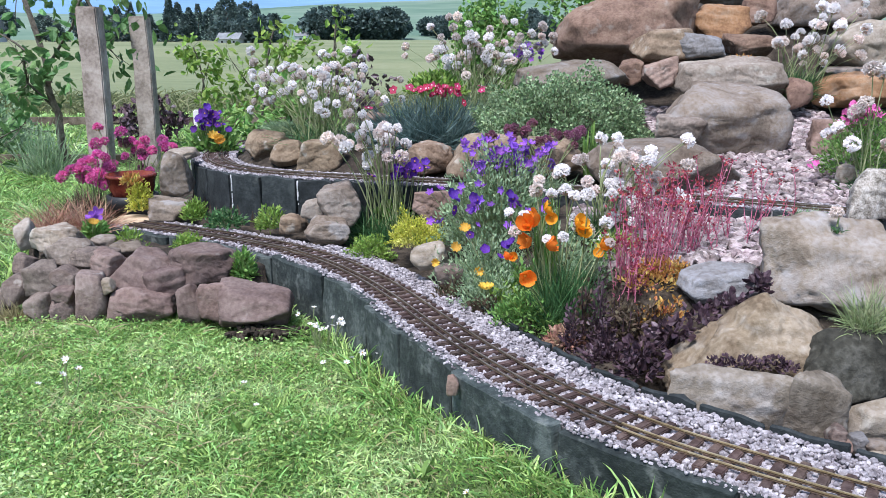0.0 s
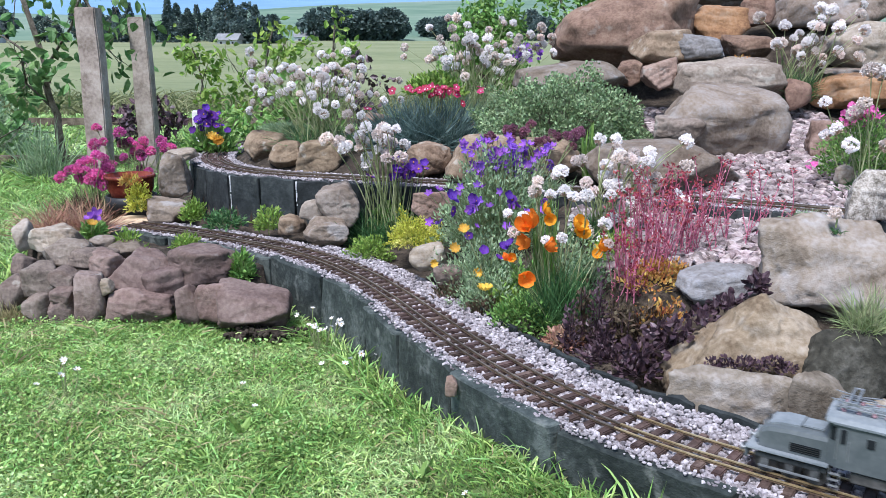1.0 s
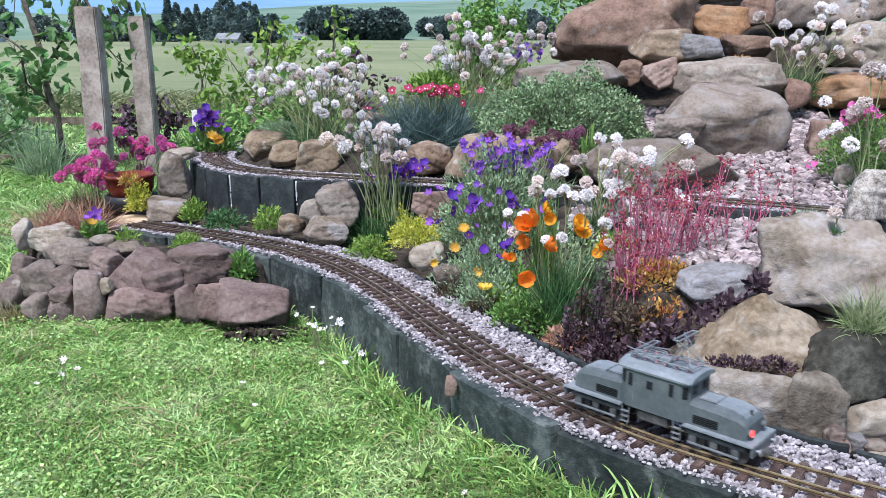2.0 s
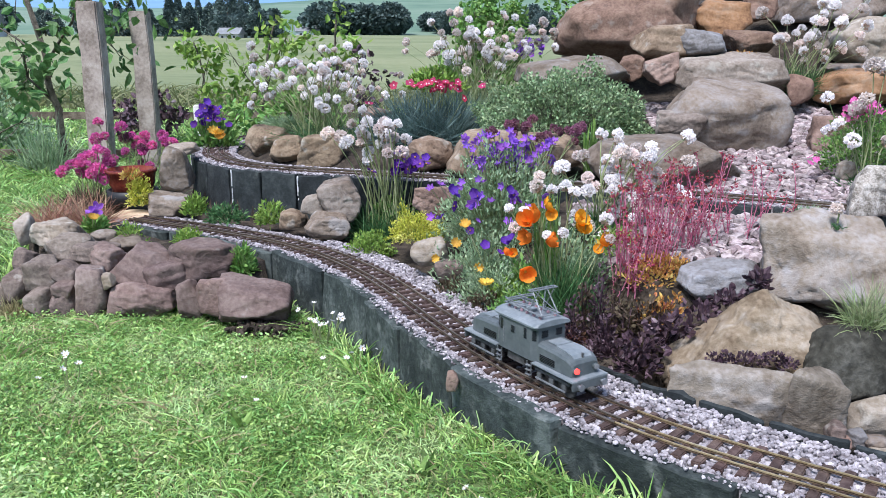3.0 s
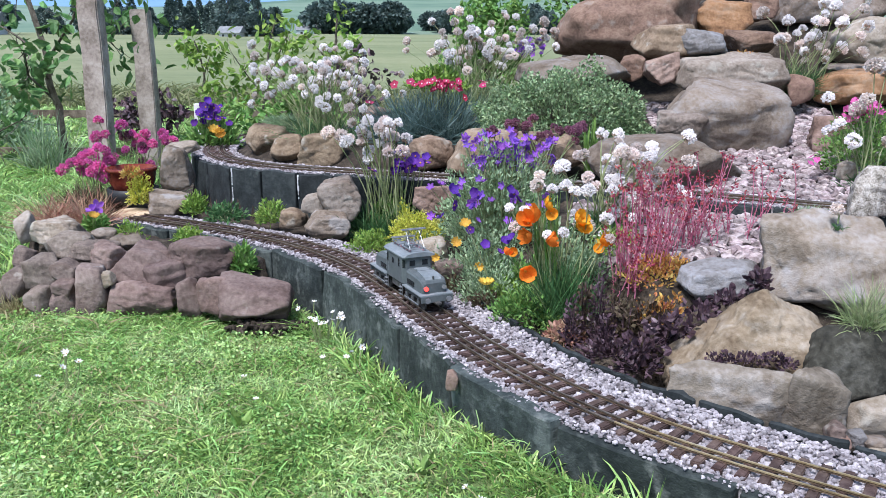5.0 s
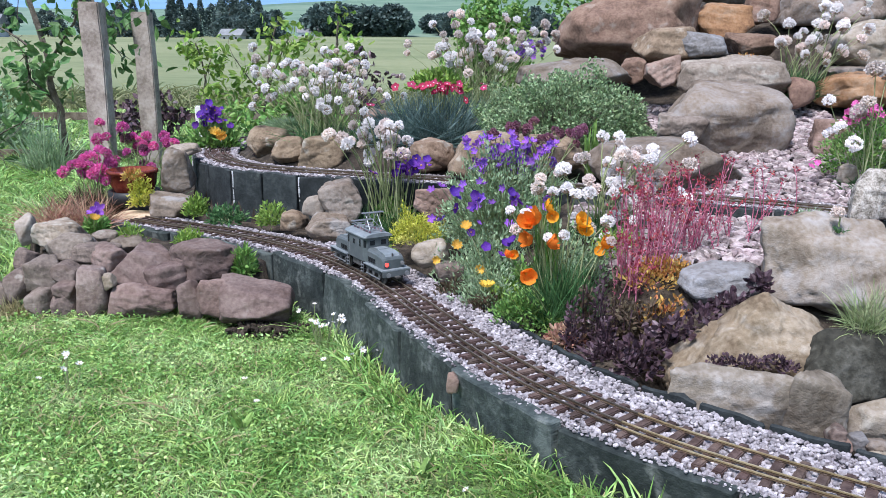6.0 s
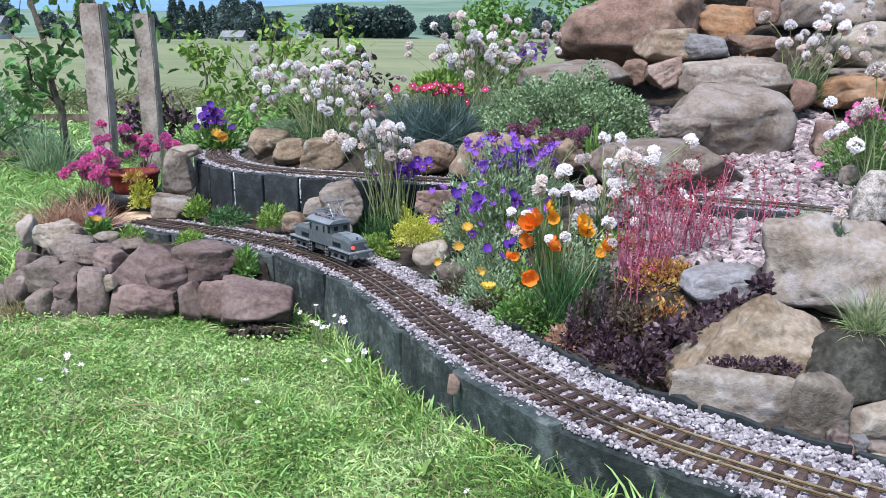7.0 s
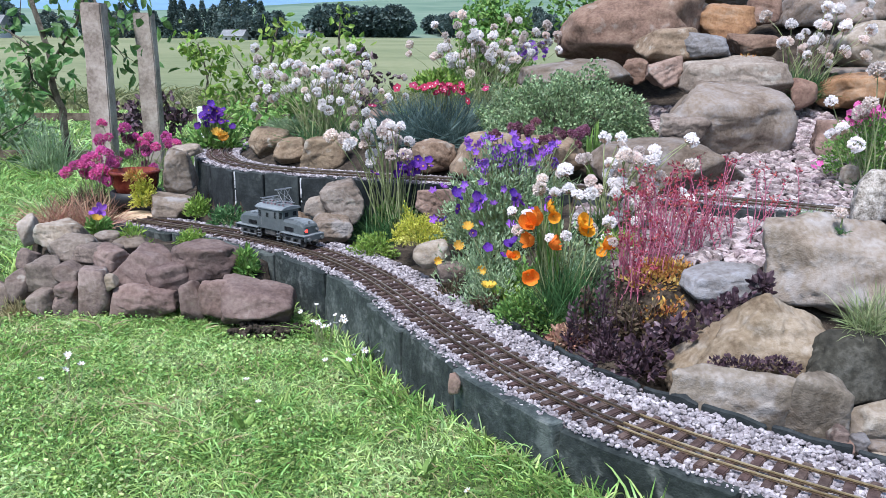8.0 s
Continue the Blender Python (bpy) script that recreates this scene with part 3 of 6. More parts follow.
stone(-0.446, 2.350, 0.229, 0.125, 0.100, 0.083, 'tan', 207, 'upper', -0.2, 0.15)
stone(-0.346, 2.320, 0.224, 0.142, 0.114, 0.093, 'tan', 214, 'upper', 0.1, 0.15)
stone(-0.252, 1.990, 0.139, 0.107, 0.086, 0.110, 'grey', 221, 'bank', 0.1, -0.05)
stone(-0.318, 1.970, 0.157, 0.057, 0.051, 0.053, 'grey', 228, 'bank', -0.2, 0.1)
stone(-0.277, 1.920, 0.106, 0.113, 0.079, 0.067, 'greyg', 235, 'bank', 0.1, 0.1)
stone(-0.368, 1.970, 0.123, 0.070, 0.070, 0.047, 'tan', 242, 'bank', 0, 0.2)
stone(-0.033, 2.180, 0.233, 0.119, 0.083, 0.094, 'tan', 249, 'upper', -0.1, 0)
stone(0.183, 2.100, 0.239, 0.349, 0.174, 0.113, 'tan', 256, 'upper', 0.06, -0.1)
stone(-0.022, 1.880, 0.177, 0.100, 0.080, 0.071, 'pink', 263, 'bank', 0, 0.1)
stone(-0.026, 1.590, 0.130, 0.080, 0.064, 0.061, 'pale', 270, 'bank', -0.1, 0.1)
stone(0.012, 1.500, 0.124, 0.056, 0.045, 0.043, 'greyd', 277, 'bank', 0.1, 0.1)
stone(-0.204, 2.620, 0.312, 0.106, 0.095, 0.064, 'pink', 284, 'upper', 0.2, 0.2)
stone(0.543, 1.990, 0.220, 0.394, 0.236, 0.129, 'greyg', 291, 'upper', 0.02, 0.22)
stone(0.627, 2.170, 0.326, 0.132, 0.105, 0.075, 'grey', 298, 'upper', 0, 0.05)
stone(0.758, 2.270, 0.284, 0.333, 0.250, 0.193, 'greyg', 305, 'upper', 0.1, 0.06)
stone(0.868, 2.560, 0.396, 0.363, 0.218, 0.149, 'grey', 312, 'top', -0.12, 0.15)
stone(0.702, 2.660, 0.520, 0.207, 0.124, 0.111, 'tan', 319, 'top', -0.25, 0.1)
stone(0.799, 2.630, 0.520, 0.175, 0.123, 0.101, 'slate', 326, 'top', 0.3, 0.15)
stone(0.663, 2.560, 0.445, 0.109, 0.087, 0.098, 'pink', 333, 'top', -0.45, 0)
stone(0.587, 2.620, 0.450, 0.091, 0.072, 0.088, 'tanr', 340, 'top', 0.2, 0.1)
stone(0.638, 2.980, 0.478, 0.501, 0.351, 0.296, 'tanr', 347, 'top', -0.12, 0.2)
stone(0.393, 2.530, 0.440, 0.367, 0.220, 0.092, 'greyg', 354, 'top', 0, 0.1)
stone(0.954, 2.940, 0.589, 0.189, 0.142, 0.128, 'orange', 361, 'top', 0.1, 0.1)
stone(1.018, 2.800, 0.536, 0.174, 0.139, 0.080, 'tanr', 368, 'top', 0.1, 0.2)
stone(1.119, 3.020, 0.646, 0.122, 0.086, 0.112, 'tanr', 375, 'top', 0.1, 0.1)
stone(1.413, 3.080, 0.640, 0.454, 0.272, 0.157, 'greyg', 382, 'top', -0.05, 0.1)
stone(1.400, 2.780, 0.493, 0.308, 0.185, 0.161, 'pale', 389, 'top', -0.1, 0.1)
stone(1.257, 2.520, 0.390, 0.269, 0.161, 0.109, 'orange', 396, 'top', -0.12, 0.05)
stone(1.058, 2.480, 0.389, 0.089, 0.081, 0.094, 'tanr', 403, 'top', 0.3, 0.15)
stone(1.324, 2.680, 0.454, 0.228, 0.137, 0.057, 'greyg', 410, 'top', 0, 0.1)
stone(1.003, 2.150, 0.281, 0.115, 0.092, 0.106, 'pink', 417, 'upper', -0.05, 0)
stone(1.027, 3.150, 0.718, 0.213, 0.149, 0.084, 'greyg', 424, 'top', 0, 0.1)
stone(0.923, 1.870, 0.261, 0.043, 0.035, 0.047, 'pale', 431, 'upper', 0, 0.2)
stone(0.843, 1.585, 0.237, 0.119, 0.071, 0.101, 'tufa', 438, 'upper', -0.1, 0.15)
stone(0.618, 1.250, 0.147, 0.233, 0.140, 0.160, 'greyg2', 445, 'front', -0.16, 0.08)
stone(0.455, 1.290, 0.153, 0.150, 0.090, 0.071, 'slate', 452, 'front', -0.25, 0.15)
stone(0.448, 1.130, 0.072, 0.239, 0.132, 0.155, 'warm', 459, 'front', 0, 0.55)
stone(0.565, 1.060, 0.080, 0.170, 0.072, 0.115, 'dark', 466, 'front', -0.06, 0.02)
stone(0.395, 1.020, 0.029, 0.195, 0.058, 0.125, 'warmg', 473, 'front', 0.02, 0.04)
stone(0.491, 1.005, 0.032, 0.080, 0.048, 0.126, 'warmg', 480, 'front', 0.4, 0.12)
stone(0.579, 1.010, 0.042, 0.074, 0.045, 0.064, 'pale', 487, 'front', 0, 0)
stone(0.505, 0.965, 0.065, 0.027, 0.030, 0.028, 'greyd', 494, 'front', 0, 0.1)
stone(0.527, 0.955, 0.066, 0.025, 0.030, 0.022, 'slate', 501, 'front', 0, 0.1)
stone(0.546, 0.945, 0.063, 0.031, 0.030, 0.023, 'greyg', 508, 'front', 0, 0.1)
stone(0.508, 0.950, 0.064, 0.021, 0.030, 0.016, 'pink', 515, 'front', 0, 0.1)
stone(0.546, 0.930, 0.054, 0.028, 0.030, 0.022, 'pale', 522, 'front', 0, 0.1)
stone(0.013, 1.070, 0.090, 0.018, 0.018, 0.031, 'pink', 529, 'front', 0, 0.1)

# ---- plants: builders ----


def leafy(name, stops, vary=0.3, rough=0.6, trans=0.3, scale=30):
    return surface(name, stops, scale, rough, 0.0, 200, vary, True, trans=trans)


LAWN = leafy("lawn grass", [(0.15, 0.27, 0.065), (0.29, 0.45, 0.135), (0.48, 0.60, 0.28)], 0.5, 0.5, 0.35, 6)
DRYB = leafy("dry grass blades", [(0.30, 0.26, 0.13), (0.42, 0.36, 0.2)], 0.3)
GREEN = leafy("fresh green leaves", [(0.09, 0.18, 0.04), (0.155, 0.29, 0.07), (0.24, 0.38, 0.12)], 0.35)
LIME = leafy("pale lime leaves", [(0.13, 0.22, 0.04), (0.20, 0.32, 0.06), (0.28, 0.38, 0.10)], 0.3)
DEEP = leafy("deep green needles", [(0.03, 0.085, 0.03), (0.06, 0.145, 0.05), (0.10, 0.21, 0.08)], 0.35)
THYME = leafy("grey-green thyme leaves", [(0.11, 0.17, 0.075), (0.21, 0.30, 0.145), (0.37, 0.46, 0.28)], 0.45)
BLUE = leafy("blue-grey needles", [(0.055, 0.095, 0.085), (0.09, 0.145, 0.135), (0.15, 0.21, 0.19)], 0.35)
SAGE = leafy("grey-green leaves", [(0.15, 0.23, 0.12), (0.26, 0.36, 0.20), (0.40, 0.49, 0.32)], 0.35)
PLUM = leafy("dark plum leaves", [(0.035, 0.020, 0.027), (0.07, 0.040, 0.050), (0.13, 0.085, 0.095)], 0.45, 0.45, 0.1)
BRONZE = leafy("bronze leaves", [(0.05, 0.035, 0.02), (0.10, 0.07, 0.045), (0.16, 0.12, 0.08)], 0.4)
YELLOW = leafy("yellow stonecrop", [(0.36, 0.38, 0.05), (0.54, 0.53, 0.08), (0.68, 0.65, 0.20)], 0.25)
STEM = leafy("pale green stems", [(0.16, 0.22, 0.085), (0.26, 0.32, 0.15), (0.36, 0.37, 0.22)], 0.3)
REDST = leafy("red stonecrop stems", [(0.28, 0.06, 0.09), (0.46, 0.13, 0.18), (0.60, 0.27, 0.31)], 0.3)
DRYRED = leafy("dry reddish grass", [(0.26, 0.12, 0.08), (0.40, 0.22, 0.15), (0.46, 0.32, 0.22)], 0.35)
DEEP2 = leafy("mid green broad leaves", [(0.06, 0.13, 0.04), (0.10, 0.20, 0.06), (0.16, 0.28, 0.10)], 0.35)
BARK = surface("bark", [(0.05, 0.04, 0.03), (0.11, 0.09, 0.07), (0.17, 0.145, 0.115)], 25, 0.9, 0.6, 120)


def petal(name, stops, vary=0.18):
    return surface(name, stops, 60, 0.7, 0.0, 300, vary, trans=0.4)


WHITE = petal("white petals", [(0.80, 0.74, 0.73), (0.87, 0.83, 0.82), (0.92, 0.90, 0.89)], 0.14)
PAPERY = petal("papery brown bracts", [(0.30, 0.20, 0.14), (0.45, 0.33, 0.25), (0.58, 0.46, 0.38)], 0.2)
BLUSH = petal("pale pink and fading petals", [(0.60, 0.48, 0.38), (0.80, 0.70, 0.66), (0.89, 0.83, 0.81)], 0.2)
MAGENTA = petal("magenta petals", [(0.50, 0.05, 0.22), (0.68, 0.12, 0.38), (0.80, 0.32, 0.56)])
MAUVE = petal("dusky purple-brown petals", [(0.13, 0.045, 0.07), (0.24, 0.09, 0.14), (0.38, 0.2, 0.24)], 0.3)
VIOLET = petal("violet petals", [(0.14, 0.035, 0.32), (0.27, 0.09, 0.50), (0.42, 0.22, 0.64)], 0.35)
INDIGO = petal("deep violet petals", [(0.05, 0.010, 0.16), (0.11, 0.025, 0.29), (0.20, 0.07, 0.40)], 0.3)
CRIMSON = petal("crimson petals", [(0.30, 0.01, 0.05), (0.48, 0.03, 0.10), (0.62, 0.14, 0.22)])
ORANGE = petal("orange petals", [(0.70, 0.10, 0.01), (0.84, 0.20, 0.02), (0.90, 0.34, 0.05)], 0.2)
AMBER = petal("amber yellow petals", [(0.74, 0.22, 0.01), (0.84, 0.36, 0.02), (0.88, 0.50, 0.06)], 0.2)
GOLD = petal("golden yellow petals", [(0.50, 0.24, 0.03), (0.68, 0.40, 0.06), (0.76, 0.52, 0.14)], 0.25)


class Heap:
    """Gathers many small leaves, blades and stems of one plant into one mesh."""

    def __init__(self, seed):
        self.v, self.f, self.n, self.r = [], [], 0, np.random.default_rng(seed)

    def push(self, verts, faces):
        """verts: (n, k, 3); faces: corner lists in one piece."""
        n, k, _ = verts.shape
        self.v.append(verts.reshape(-1, 3))
        base = self.n + np.arange(n) * k
        for f in faces:
            self.f += (base[:, None] + np.array(f)[None]).tolist()
        self.n += n * k

    def blades(self, root, tip, width, sag=0.15):
        root, tip = np.asarray(root, float), np.asarray(tip, float)
        n = len(root)
        d = tip - root
        side = np.cross(d, self.r.normal(0, 1, (n, 3)))
        side /= np.linalg.norm(side, axis=1, keepdims=True) + 1e-9
        w = (np.broadcast_to(width, (n,)) / 2)[:, None]
        ln = np.linalg.norm(d, axis=1, keepdims=True)
        droop = np.array([0, 0, 1.0]) * ln * sag
        mid = root + d * 0.45 + droop * 0.8
        m2 = root + d * 0.78 + droop * 0.55
        self.push(np.stack([root - side * w, root + side * w, mid + side * w * 0.9, mid - side * w * 0.9, m2 + side * w * 0.6, m2 - side * w * 0.6, tip], 1),
                  [(0, 1, 2, 3), (3, 2, 4, 5), (5, 4, 6)])

    def leaves(self, at, way, length, width, fold=0.35):
        at, way = np.asarray(at, float), np.asarray(way, float)
        n = len(at)
        way = way / (np.linalg.norm(way, axis=1, keepdims=True) + 1e-9)
        side = np.cross(way, self.r.normal(0, 1, (n, 3)))
        side /= np.linalg.norm(side, axis=1, keepdims=True) + 1e-9
        up = np.cross(side, way)
        L, W = np.broadcast_to(length, (n,))[:, None], np.broadcast_to(width, (n,))[:, None] / 2
        self.push(np.stack([at, at + way * L * 0.35 + side * W + up * W * fold, at + way * L * 0.75 + side * W * 0.7 + up * W * fold, at + way * L,
                            at + way * L * 0.75 - side * W * 0.7 + up * W * fold, at + way * L * 0.35 - side * W + up * W * fold, at + way * L * 0.5], 1),
                  [(0, 6, 1), (1, 6, 2), (2, 6, 3), (0, 5, 6), (5, 4, 6), (4, 3, 6)])

    def stems(self, a, b, c, r0, r1=None, rings=6):
        """Thin round stems along curves from a over b to c."""
        a, b, c = (np.asarray(q, float) for q in (a, b, c))
        n = len(a)
        r1 = r0 if r1 is None else r1
        u = np.linspace(0, 1, rings)
        pts = a[:, None] * ((1 - u) ** 2)[None, :, None] + 2 * b[:, None] * (u * (1 - u))[None, :, None] + c[:, None] * (u ** 2)[None, :, None]
        rad = (np.broadcast_to(r0, (n,))[:, None] * (1 - u) + np.broadcast_to(r1, (n,))[:, None] * u)
        ring = []
        for k in range(4):
            t = k * math.pi / 2
            ring.append(pts + np.stack([rad * math.cos(t), rad * math.sin(t), np.zeros_like(rad)], -1))
        v = np.stack(ring, 2).reshape(n, rings * 4, 3)
        self.push(v, [(i * 4 + k, i * 4 + (k + 1) % 4, i * 4 + 4 + (k + 1) % 4, i * 4 + 4 + k) for i in range(rings - 1) for k in range(4)])

    def done(self, name, material, parent=None):
        ob = cloth(name, np.vstack(self.v), self.f, material, parent)
        return tagged(ob, kind="stuff") if parent else ob


def ball_dirs(r, n, low=-0.2):
    z = r.uniform(low, 1, n)
    a = r.uniform(0, 2 * np.pi, n)
    q = np.sqrt(np.clip(1 - z * z, 0, 1))
    return np.stack([q * np.cos(a), q * np.sin(a), z], 1)


def head_mesh(seed, material, n=120, low=-0.5, flat=0.95):
    """A round head of small five-petalled florets over a papery collar."""
    h = Heap(seed)
    d = ball_dirs(h.r, n, low)
    lump = 1 + 0.16 * np.sin(d[:, 0] * 8 + seed) * np.sin(d[:, 1] * 7 + d[:, 2] * 6)
    at = d * np.array([0.78, 0.78, 0.74 * flat]) * lump[:, None]
    for k in range(4):
        way = d * 0.7 + h.r.normal(0, 0.6, (n, 3))
        h.leaves(at, way, h.r.uniform(0.22, 0.40, n), 0.24, 0.2)
    petals = len(h.f)
    m = 26
    d = ball_dirs(h.r, m, -1.0) * np.array([1, 1, 0.3])
    h.leaves(np.tile((0, 0, -0.62), (m, 1)) + d * 0.1, d + np.array([0, 0, 0.15]), 0.6, 0.26, 0.1)
    me = bpy.data.meshes.new("flower_head")
    me.from_pydata(np.vstack(h.v).tolist(), [], h.f)
    me.materials.append(material)
    me.materials.append(PAPERY)
    me.polygons.foreach_set("material_index", [0] * petals + [1] * (len(h.f) - petals))
    me.update()
    return me


HEADS = {m.name: [head_mesh(40 + i, m) for i in range(3)] for m in (WHITE, BLUSH, MAGENTA, MAUVE)}


def spot(x, y, lift=0.0):
    return (x, y, float(mound_z(np.array([x]), np.array([y]))[0]) + lift)


def thrift(base, centre, spread, n, size, petals, seed, label, tuft=0.06, tall=0.05, foliage=DEEP, blades=900, lean=0.5, name="thrift", tops=None):
    """A clump of thrift: a tuft of needles, thin stalks and a round head on each."""
    root = tagged(new(name), label, "flowering plant")
    root.location = base
    h = Heap(seed)
    r = h.r
    d = ball_dirs(r, blades, 0.05)
    rt = np.column_stack([r.normal(0, tuft * 0.35, (blades, 2)), np.full(blades, -0.01)])
    ln = r.uniform(0.55, 1.15, blades)[:, None]
    tip = rt * 1.2 + d * np.array([tuft, tuft, tall]) * ln + np.array([0, 0, 0.004])
    h.blades(rt, tip, r.uniform(0.0012, 0.0022, blades), 0.12)
    h.done("foliage", foliage, root)
    g = Heap(seed + 1)
    off = np.array(centre) - np.array(base)
    e = g.r.normal(0, 0.5, (n, 3))
    e = np.clip(e, -1, 1)
    top = off + e * np.array(spread) if tops is None else np.array(tops) - np.array(base)
    low = np.column_stack([g.r.normal(0, tuft * 0.3, (n, 2)) + top[:, :2] * 0.12, np.full(n, 0.0)])
    mid = low + (top - low) * 0.5
    mid[:, :2] = low[:, :2] + (top - low)[:, :2] * (0.5 - 0.35 * lean)
    mid[:, 2] = low[:, 2] + (top - low)[:, 2] * 0.62
    mid += g.r.normal(0, 0.012, (n, 3))
    for i in range(n):
        k = Heap(seed + i)
        k.stems(low[i:i + 1], mid[i:i + 1], top[i:i + 1], 0.0016, 0.0012)
        cloth("stalk", np.vstack(k.v), k.f, STEM, root)
    for i in range(n):
        q = new("flower_head", g.r.choice(HEADS[petals[i % len(petals)].name]))
        q.parent = root
        s = size * g.r.uniform(0.75, 1.2)
        w = (top - mid)[i]
        q.matrix_basis = Matrix.Translation(top[i]) @ Vector(w).to_track_quat("Z", "Y").to_matrix().to_4x4() @ pose(0, 0, 0, g.r.normal(0, 14), g.r.normal(0, 14), g.r.uniform(0, 360)) @ Matrix.Diagonal((s, s, s, 1))
    return root


def bush(base, size, n, leaf, material, seed, label, name="shrub", low=-0.05, ratio=0.5, twig=None, inner=0.55, up=0.5, category="plant"):
    """A leafy cushion: twigs from the root, leaves over an uneven dome."""
    root = tagged(new(name), label, category)
    root.location = base
    h = Heap(seed)
    r = h.r
    d = ball_dirs(r, n, low)
    lump = 1 + 0.16 * np.sin(d[:, 0] * 7 + seed) * np.sin(d[:, 1] * 6 + d[:, 2] * 5) + 0.1 * np.sin(d[:, 0] * 17 + d[:, 2] * 13 + seed)
    rad = (inner + (1 - inner) * np.sqrt(r.uniform(0, 1, n))) * lump
    at = d * rad[:, None] * np.array(size)
    way = d + r.normal(0, 0.7, (n, 3)) + np.array([0, 0, up])
    h.leaves(at, way, leaf * r.uniform(0.6, 1.3, n), leaf * ratio * r.uniform(0.7, 1.2, n))
    h.done("foliage", material, root)
    t = Heap(seed + 3)
    m = max(14, n // 40)
    d = ball_dirs(t.r, m, 0.05)
    end = d * np.array(size) * 0.93
    start = end * np.array([0.15, 0.15, 0.0])
    t.stems(start, (start + end) / 2 + np.array([0, 0, 0.15]) * size[2], end, leaf * 0.10, leaf * 0.05)
    t.done("twig_work", twig or BARK, root)
    return root


def spiky(base, size, n, width, material, seed, label, name="grass_tuft", low=0.0, sag=0.12, category="plant", roots=0.55):
    root = tagged(new(name), label, category)
    root.location = base
    h = Heap(seed)
    r = h.r
    d = ball_dirs(r, n, low)
    rt = np.column_stack([r.uniform(-1, 1, (n, 2)) * np.array(size[:2]) * roots * 0.6, np.full(n, -0.012)])
    tip = rt * 0.8 + d * np.array(size) * r.uniform(0.6, 1.12, n)[:, None]
    h.blades(rt, tip, width * r.uniform(0.7, 1.2, n), sag)
    h.done("leaf_tuft", material, root)
    return root


def flower_mesh(material, petals, cup, seed, centre=None, round_=0.75):
    """An open flower of broad petals, each a small curved sheet."""
    bm = bmesh.new()
    rng = random.Random(seed)
    for k in range(petals):
        a = 2 * math.pi * k / petals + rng.uniform(-0.15, 0.15)
        grid = []
        for i in range(5):
            u = i / 4
            row = []
            for j in range(5):
                w = (j - 2) / 2
                half = round_ * math.sin(math.pi * min(1, 0.12 + u * 0.72)) * 0.95
                rr = u * (1 - 0.16 * w * w)
                x, y = rr, w * half * (0.25 + 0.75 * u)
                z = cup * u * u + 0.10 * w * w * u + rng.uniform(-0.09, 0.09) * u
                row.append(bm.verts.new((x * math.cos(a) - y * math.sin(a), x * math.sin(a) + y * math.cos(a), z + 0.01 * k)))
            grid.append(row)
        for i in range(4):
            for j in range(4):
                bm.faces.new((grid[i][j], grid[i + 1][j], grid[i + 1][j + 1], grid[i][j + 1]))
    me = bpy.data.meshes.new("flower")
    for f in bm.faces:
        f.smooth = True
    if centre:
        r = bmesh.ops.create_icosphere(bm, subdivisions=1, radius=0.2, matrix=Matrix.Translation((0, 0, 0.08)))
        for v in r["verts"]:
            for f in v.link_faces:
                f.material_index = 1
    bm.to_mesh(me)
    bm.free()
    me.materials.append(material)
    if centre:
        me.materials.append(centre)
    return me


def flowers(root, places, size, meshes, seed, face=(0, -0.6, 0.8), stems=True, stem_from=None, name="flower"):
    """Sets single flowers on stalks on a plant; places in the world."""
    rng = np.random.default_rng(seed)
    o = np.array(root.location)
    pts = np.array(places, float) - o
    for p in pts:
        q = new(name, meshes[int(rng.integers(len(meshes)))])
        q.parent = root
        s = size * rng.uniform(0.8, 1.2)
        w = Vector(np.array(face) + rng.normal(0, 0.45, 3))
        q.matrix_basis = Matrix.Translation(p) @ w.to_track_quat("Z", "Y").to_matrix().to_4x4() @ pose(0, 0, 0, 0, 0, rng.uniform(0, 360)) @ Matrix.Diagonal((s, s, s, 1))
    if stems:
        h = Heap(seed + 9)
        n = len(pts)
        low = pts * np.array([0.35, 0.35, 0.0]) if stem_from is None else np.broadcast_to(np.array(stem_from) - o, (n, 3)) + rng.normal(0, 0.008, (n, 3))
        mid = (low + pts) / 2 + rng.normal(0, 0.008, (n, 3))
        for i in range(n):
            h = Heap(seed + i)
            h.stems(low[i:i + 1], mid[i:i + 1], pts[i:i + 1], 0.0011, 0.0008)
            cloth("stalk", np.vstack(h.v), h.f, STEM, root)


def scatter(centre, spread, n, seed):
    rng = np.random.default_rng(seed)
    return [tuple(np.array(centre) + np.clip(rng.normal(0, 0.5, 3), -1, 1) * np.array(spread)) for _ in range(n)]


POPPY = [flower_mesh(ORANGE, 4, (1.1, 1.5, 1.25)[k], k, GOLD, 1.05) for k in range(3)]
AMBERP = [flower_mesh(AMBER, 5, (0.7, 1.1, 0.9)[k], k + 5, GOLD, 1.0) for k in range(3)]
PANSY = [flower_mesh(INDIGO, 5, (0.15, 0.5, 0.35)[k], k, (GOLD, None, None)[k], 0.8) for k in range(3)]
BELL = [flower_mesh(VIOLET, 5, 0.5, k, None, 0.5) for k in range(3)]
PINK = [flower_mesh(CRIMSON, 5, 0.1, k, WHITE, 0.7) for k in range(3)]
GOLDF = [flower_mesh(GOLD, 9, 0.55, k, None, 0.42) for k in range(2)]
LILAC = [flower_mesh(MAGENTA, 5, 0.1, k, None, 0.6) for k in range(2)]
DAISY = [flower_mesh(WHITE, 6, 0.35, k, GOLD, 0.4) for k in range(2)]
